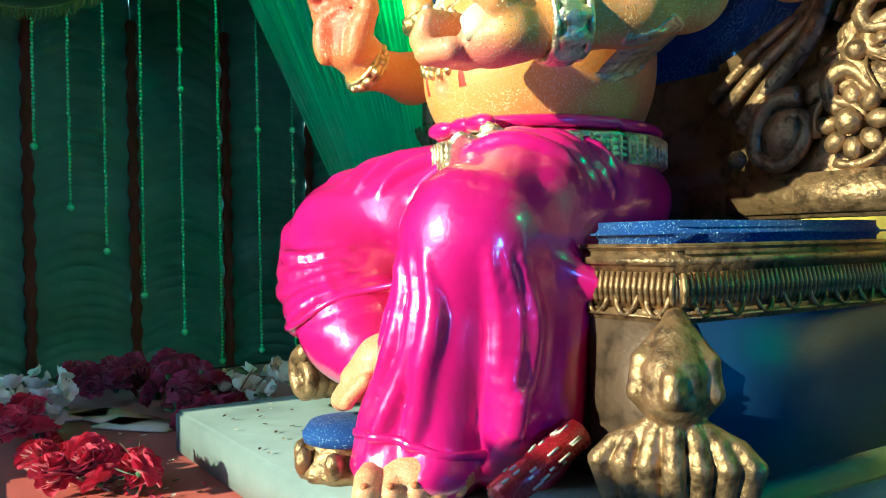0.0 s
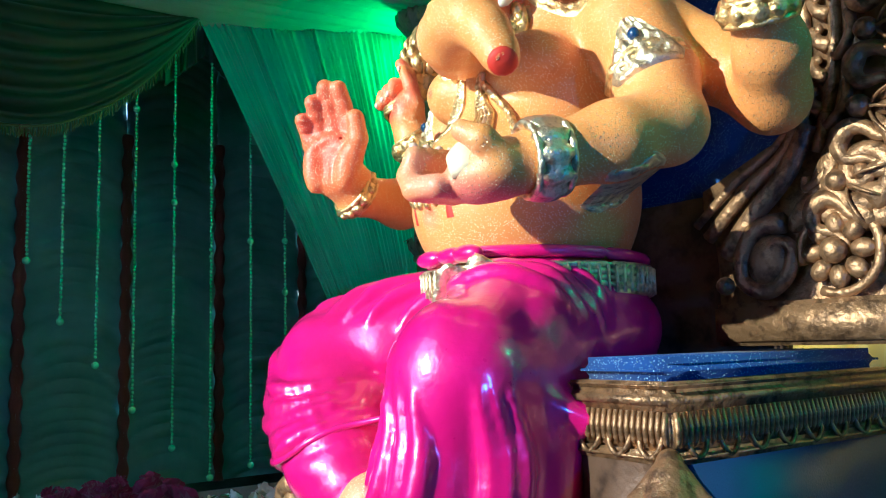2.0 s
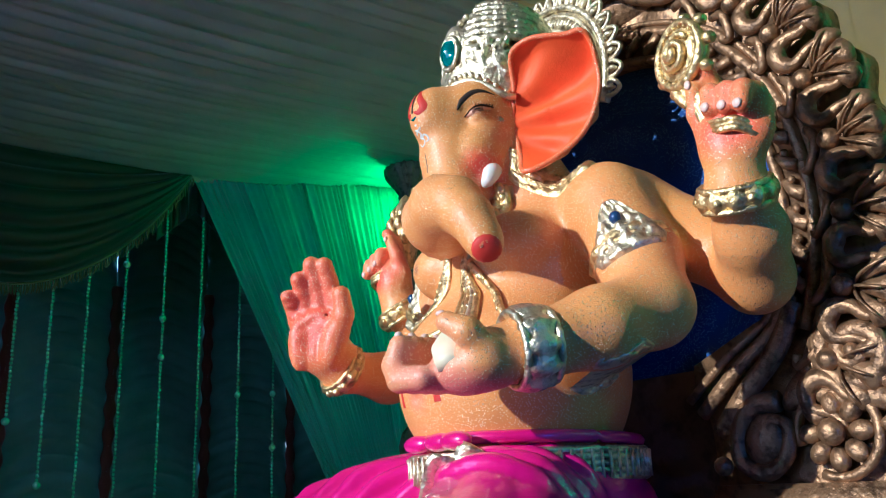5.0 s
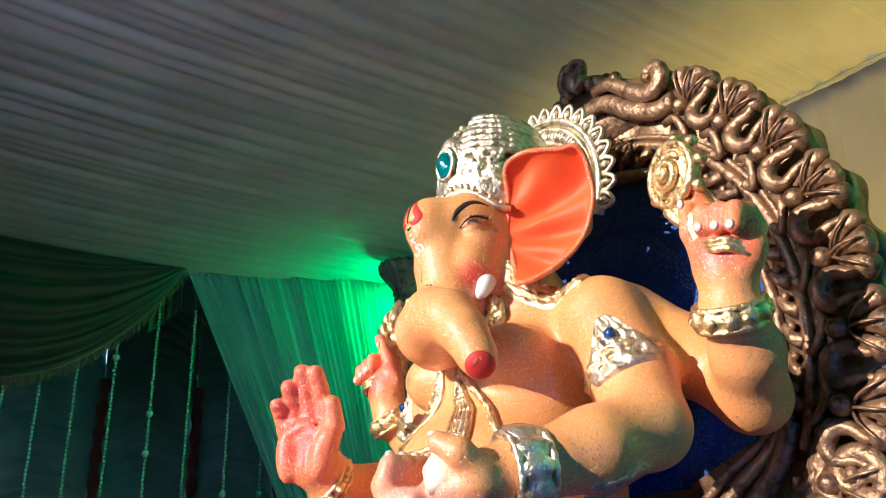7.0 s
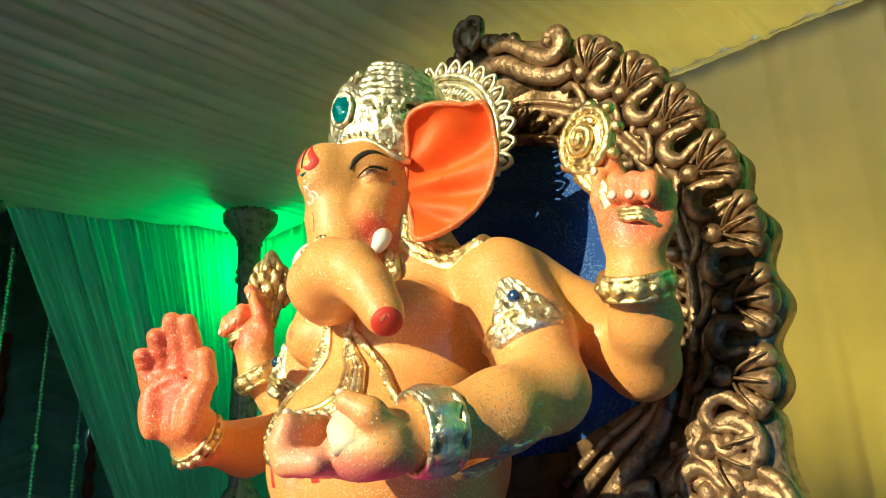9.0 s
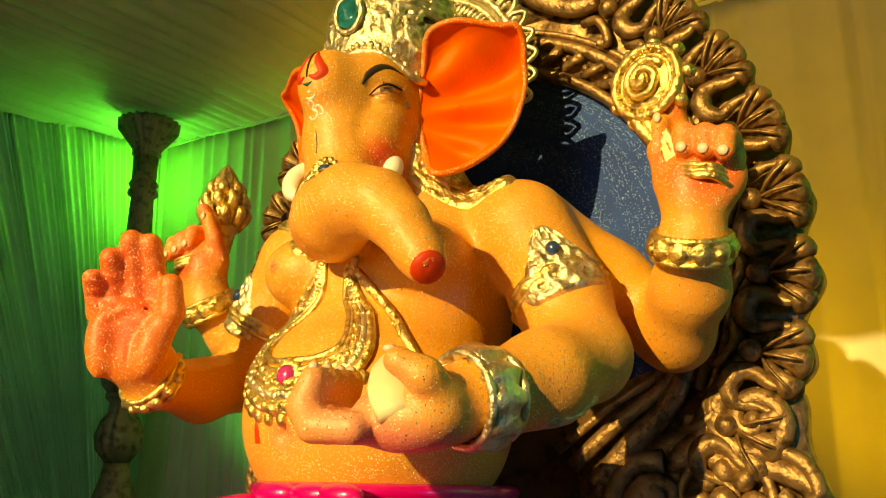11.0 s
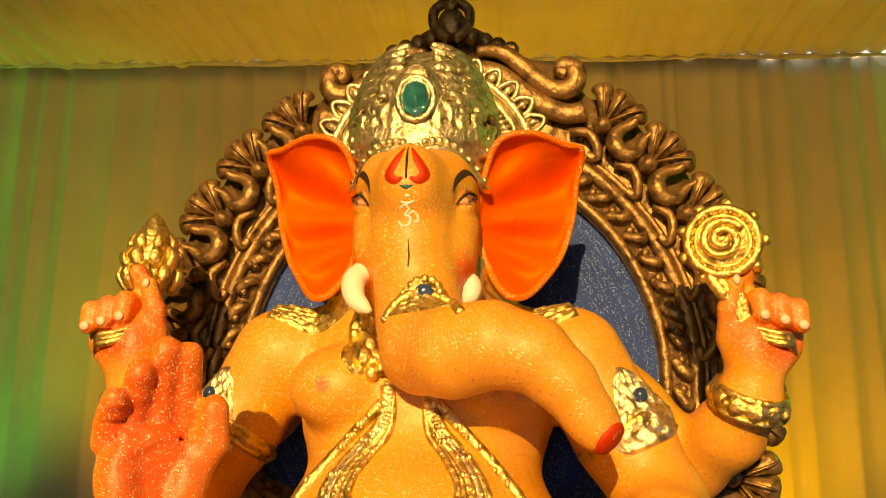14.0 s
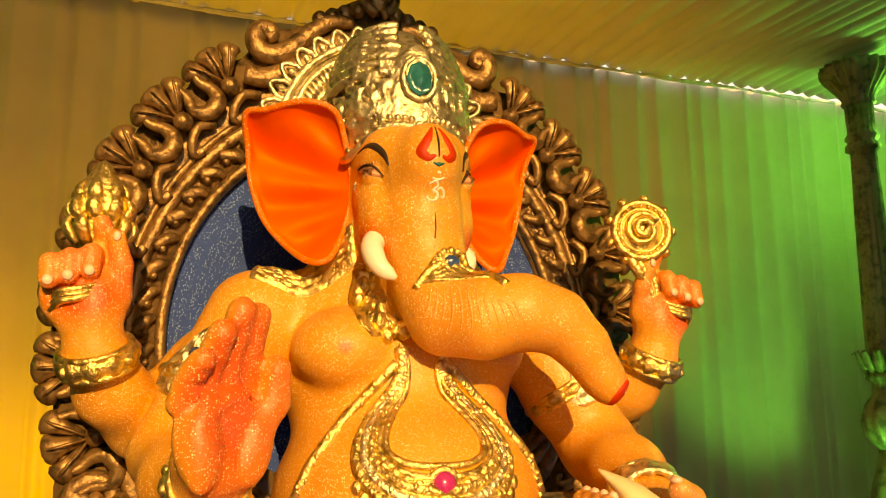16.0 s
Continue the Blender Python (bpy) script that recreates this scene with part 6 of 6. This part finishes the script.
    # waist: magenta roll, jewelled belt, hanging sash
    t = np.linspace(-2.5, 2.5, 60)
    ringp = lambda a, b, z, dz=0.0: np.stack([-0.03 + a * np.sin(t), -0.42 - b * np.cos(t), z + dz * np.cos(t)], -1)
    pile.add(*sweep(ringp(0.298, 0.328, 1.80, 0.01), 0.017, 8), PINK)
    for x in (-0.07, 0.03, 0.10):
        pile.add(*ball((x, -0.765, 1.803), (0.062, 0.028, 0.024), None, 8, 12), PINK)
    for k in range(5):
        pile.add(*sweep(ringp(0.312 + 0.002 * (k % 2), 0.338, 1.768 - 0.017 * k, 0.0), 0.0105, 7), SILVER)
    for q in ringp(0.323, 0.349, 1.733)[::1]:
        pile.add(*sweep([q + (0, 0, 0.036), q + (0, 0, -0.036)], 0.0055, 5), SILVER)
    plaque(cloth, (0.035, -0.80, 1.715), (0.22, -0.78, 0.58), (0.42, 0.45, 0.75), 0.27, (0.016, 0.035, 0.055, 0.075, 0.11, 0.14), SILVER, 0.060, 8, 28, 30, 0.45)
    q = cloth.onto([(0.05, -1.15, 1.68)], (0, 1, 0), 0.9)[0]
    pile.add(*ball(q + (0, -0.016, 0), (0.014, 0.01, 0.02), None, 6, 8), TURQUOISE)

    # feet
    feet = Clay((-0.25, -1.32, 0.92), (0.55, -0.80, 1.36), 0.0075)
    feet.chain([(0.165, -0.97, 1.03, 0.08), (0.22, -1.03, 0.995, 0.072), (0.265, -1.07, 0.98, 0.058)], 0.03)
    feet.egg((0.262, -1.055, 0.985), (0.125, 0.075, 0.05), 0.03, Matrix.Rotation(radians(45), 4, "Z"))
    toes = [(0.236 + 0.036 * k - 0.004 * k * k, -1.178 + 0.046 * k) for k in range(5)]
    for k, (tx, ty) in enumerate(toes):
        r = (0.033, 0.027, 0.026, 0.024, 0.021)[k]
        feet.chain([(tx - 0.045, ty + 0.040, 0.985, r), (tx - 0.005, ty + 0.004, 0.982, r * 0.95), (tx + 0.016, ty - 0.013, 0.960, r)], 0.005)
    feet.chain([(0.18, -0.99, 1.27, 0.06), (0.10, -1.06, 1.215, 0.060), (0.045, -1.09, 1.165, 0.052)], 0.03)
    for k in range(5):
        r = (0.029, 0.023, 0.022, 0.020, 0.018)[k]
        tx, ty, tz = -0.022 + 0.030 * k, -1.10 - 0.012 * k, 1.118 + 0.004 * k
        feet.chain([(tx + 0.045, ty + 0.02, tz + 0.05, r), (tx + 0.008, ty, tz + 0.012, r * 0.95), (tx - 0.006, ty - 0.006, tz - 0.008, r)], 0.006)
    fv, ff = feet.surface()
    pile.add(fv, ff, SKIN, (0.76, 0.33, 0.17))
    for k, (tx, ty) in enumerate(toes):
        pile.add(*ball((tx + 0.030, ty - 0.026, 0.982), (0.010, 0.010, 0.008), None, 5, 8), SKIN, (0.66, 0.16, 0.06))

    ob = new("statue", pile.mesh("statue"))
    return tagged(ob, "painted plaster temple statue in a magenta cloth, seated on the throne", "statue")


build_statue()


# ---- small things on the stage ----
def footstool():
    t = thing("footstool", (-0.02, -1.09, DAIS), "small carved bronze footstool with a blue glitter pad", "footstool")
    part("base", Pile().add(*lathe([(0.13, 0.0), (0.14, 0.02), (0.12, 0.045), (0.105, 0.07), (0.115, 0.085)], 36, 12, 0.10), BRONZE), None, t)
    part("pad", Pile().add(*lathe([(0.115, 0.085), (0.118, 0.105), (0.10, 0.13), (0.05, 0.14), (0.002, 0.142)], 28), VELVET), None, t, "blue glitter pad")
    for i in range(8):
        a = 2 * math.pi * i / 8
        part("leaf", Pile().add(*ball((0.125 * math.cos(a), 0.125 * math.sin(a), 0.045), (0.025, 0.025, 0.035), None, 6, 8), BRONZE), None, t)


footstool()


def incense_packet():
    """A long round packet that leans on the dais beside the foot."""
    t = thing("incense_packet", (0.50, -1.02, DAIS + 0.038), "red foil packet with pale print leaning on the throne", "packet")
    foot, head = Vector((0.47, -1.0, DAIS + 0.04)), Vector((0.478, -0.79, 1.075))
    t.location = (foot + head) / 2
    t.rotation_mode = "QUATERNION"
    t.rotation_quaternion = (head - foot).to_track_quat("X", "Z")
    part("tube", Pile().add(*sweep([(-0.125, 0, 0), (-0.12, 0, 0), (0.12, 0, 0), (0.125, 0, 0)], (0.030, 0.037, 0.037, 0.030), 20, 1, (0, 0, 1)), FOIL_RED), None, t)
    rng = random.Random(4)
    for i in range(30):
        x, a = rng.uniform(-0.115, 0.085), rng.uniform(-0.6, 3.6)
        l = rng.uniform(0.01, 0.035)
        pts = [(x + q, 0.0376 * math.cos(a), 0.0376 * math.sin(a)) for q in (0, l / 2, l)]
        part("print_bar", Pile().add(*sweep(pts, 0.003, 5), PRINT), None, t)


incense_packet()


def petal_sheet(l, w, cup, curl, n=5):
    """One cloth petal, its foot at the origin, growing along +x and cupped upward."""
    u, v = np.meshgrid(np.linspace(-1, 1, n), np.linspace(0, 1, n + 1))
    wide = w * np.sin(np.pi * (0.12 + 0.80 * v)) ** 0.7
    x = l * v
    y = u * wide
    z = cup * (u ** 2) * wide * 0.8 + curl * l * (v ** 2) + 0.06 * w * np.sin(5 * u + 4 * v)
    return np.stack([x, y, z], -1).reshape(-1, 3), grid_faces(n + 1, n)


def turned(v, m):
    return np.asarray(v) @ np.array(m.to_3x3()).T + np.array(m.translation)


def rose(mat, seed, size=0.05):
    """A cloth rose: rings of cupped petals round a closed heart."""
    rng = random.Random(seed)
    p = Pile()
    for ringi, (n, rise, l) in enumerate(((4, 72, 0.55), (5, 52, 0.75), (6, 30, 0.95), (7, 10, 1.1))):
        for k in range(n):
            v, f = petal_sheet(size * l, size * 0.55 * l ** 0.5, 0.7, 0.25 - 0.1 * ringi + rng.uniform(-.1, .1))
            m = Matrix.Rotation(2 * math.pi * (k + 0.5 * ringi) / n + rng.uniform(-.2, .2), 4, "Z") @ Matrix.Rotation(-radians(rise + rng.uniform(-9, 9)), 4, "Y") @ Matrix.Translation((0.004, 0, 0))
            p.add(turned(v, m) + (0, 0, 0.006 * (3 - ringi)), f, mat)
    p.add(*ball((0, 0, 0.0), (0.012, 0.012, 0.014), None, 5, 7), LEAF)
    return p.mesh("flower_head")


def blossom(mat, seed, size=0.045):
    """An open five-petalled cloth blossom."""
    rng = random.Random(seed)
    p = Pile()
    for k in range(5):
        v, f = petal_sheet(size, size * 0.5, 0.4, 0.15 + rng.uniform(-.15, .2))
        p.add(turned(v, Matrix.Rotation(2 * math.pi * k / 5 + rng.uniform(-.15, .15), 4, "Z") @ Matrix.Rotation(-radians(22 + rng.uniform(-12, 16)), 4, "Y")), f, mat)
    for k in range(3):
        v, f = petal_sheet(size * 0.55, size * 0.3, 0.7, 0.3)
        p.add(turned(v, Matrix.Rotation(2.1 * k + 0.5, 4, "Z") @ Matrix.Rotation(-radians(50), 4, "Y")), f, mat)
    p.add(*ball((0, 0, 0.008), (0.006, 0.006, 0.008), None, 5, 6), SWEET)
    return p.mesh("flower_head")


ROSES = [rose(PETAL_RED, s) for s in range(3)]
PLUMS = [rose(PETAL_PLUM, 10 + s, 0.045) for s in range(3)]
BLOOMS = [blossom(PETAL_WHITE, 20 + s) for s in range(3)]


def bunch(name, heads, spots, label, group, seed, spread=1.0, leaves=6, twigs=4):
    """A garland of cloth flowers laid on the stage: each head and leaf is a part."""
    rng = random.Random(seed)
    c = Vector(spots[0])
    t = thing(name, c, label, "flowers", group)
    for s in spots:
        o = part("flower_head", heads[rng.randrange(len(heads))], None, t)
        k = rng.uniform(0.85, 1.2) * spread
        o.matrix_local = Matrix.Translation(Vector(s) - c) @ Euler((rng.uniform(-0.9, 0.9), rng.uniform(-0.9, 0.9), rng.uniform(0, 6.3))).to_matrix().to_4x4() @ Matrix.Diagonal((k, k, k, 1))
    for _ in range(leaves):
        s = Vector(rng.choice(spots)) - c
        v, f = petal_sheet(0.07, 0.02, 0.4, 0.1)
        m = Matrix.Translation(s + Vector((rng.uniform(-.04, .04), rng.uniform(-.04, .04), -0.01))) @ Euler((rng.uniform(-.5, .5), rng.uniform(-.6, .3), rng.uniform(0, 6.3))).to_matrix().to_4x4()
        part("leaf", Pile().add(turned(v, m), f, LEAF), None, t)
    for _ in range(twigs):
        s = Vector(rng.choice(spots)) - c
        d = Vector((rng.uniform(-.08, .08), rng.uniform(-.08, .08), rng.uniform(0.02, .09)))
        part("twig", Pile().add(*sweep([s, s + d * 0.5 + Vector((0.01, 0, 0.01)), s + d], (0.003, 0.0025, 0.0015), 5), TWIG), None, t)


def scatter(lo, hi, n, seed, height=0.05, base=STAGE):
    rng = random.Random(seed)
    return [(rng.uniform(lo[0], hi[0]), rng.uniform(lo[1], hi[1]), base + 0.03 + rng.random() * height) for _ in range(n)]


FG = "cloth flower garlands"
bunch("white_blossoms", BLOOMS, scatter((-2.05, -1.72), (-1.62, -1.45), 34, 1, 0.16), "white cloth blossoms with dark twigs on the stage", FG, 1, 1.1)
bunch("white_blossoms", BLOOMS, scatter((-1.75, -1.0), (-1.30, -0.80), 18, 2, 0.07, STAGE + 0.06), "white cloth blossoms along the edge of the dais", FG, 2)
bunch("white_blossoms", BLOOMS, scatter((-1.55, -0.85), (-1.10, -0.62), 18, 3, 0.05, DAIS - 0.02), "white cloth blossoms along the edge of the dais", FG, 3)
bunch("crimson_roses", ROSES, scatter((-1.15, -1.68), (-0.72, -1.50), 16, 4, 0.06), "crimson cloth roses piled on the red stage", FG, 4, 1.1)
bunch("crimson_roses", ROSES, scatter((-0.82, -1.55), (-0.60, -1.42), 7, 5, 0.05), "crimson cloth roses piled on the red stage", FG, 5, 1.0)
bunch("crimson_roses", ROSES, scatter((-1.75, -1.74), (-1.2, -1.60), 16, 6, 0.10), "crimson cloth roses piled on the red stage", FG, 6, 1.1)
bunch("plum_roses", PLUMS, scatter((-2.6, -1.35), (-2.0, -0.85), 40, 7, 0.12), "dark plum cloth roses heaped at the stage edge", FG, 7, 1.2)
bunch("plum_roses", PLUMS, scatter((-1.95, -1.1), (-1.45, -0.85), 26, 8, 0.16), "dark plum cloth roses heaped beside the dais", FG, 8, 1.2)
bunch("plum_roses", PLUMS, scatter((-1.4, -1.15), (-1.15, -0.95), 10, 9, 0.10), "dark plum cloth roses heaped beside the dais", FG, 9, 1.1)

# cards and crumbs on the carpet
for x, y, a, w in ((-1.80, -1.28, 20, 0.20), (-1.58, -1.22, 40, 0.17), (-1.95, -1.42, 75, 0.15)):
    c = part("card", block((-w, -0.09, 0.004), (w, 0.09, 0.016), 0.003), PAPER)
    c.matrix_world = pose(x, y, STAGE, 0, 0, a)
    tagged(c, "cream card lying on the carpet", "card", "cards on the carpet")
rng = random.Random(12)
crumbs = Pile()
for _ in range(70):
    x, y = rng.uniform(-1.5, -0.55), rng.uniform(-1.62, -1.26)
    v, f = petal_sheet(rng.uniform(0.012, 0.03), 0.007, 0.5, 0.2)
    crumbs.add(turned(v, Matrix.Translation((x, y, STAGE + 0.004)) @ Matrix.Rotation(rng.uniform(0, 6), 4, "Z")), f, rng.choice((PETAL_RED, PAPER, LEAF, PETAL_WHITE)))
for _ in range(40):
    x, y = rng.uniform(-1.0, 0.6), rng.uniform(-1.2, -0.85)
    v, f = petal_sheet(rng.uniform(0.006, 0.02), 0.005, 0.5, 0.2)
    crumbs.add(turned(v, Matrix.Translation((x, y, DAIS + 0.003)) @ Matrix.Rotation(rng.uniform(0, 6), 4, "Z")), f, rng.choice((TWIG, PAPER, TWIG)))
tagged(part("petal_litter", crumbs), "loose petals and scraps on stage and dais", "litter", "", "stuff")
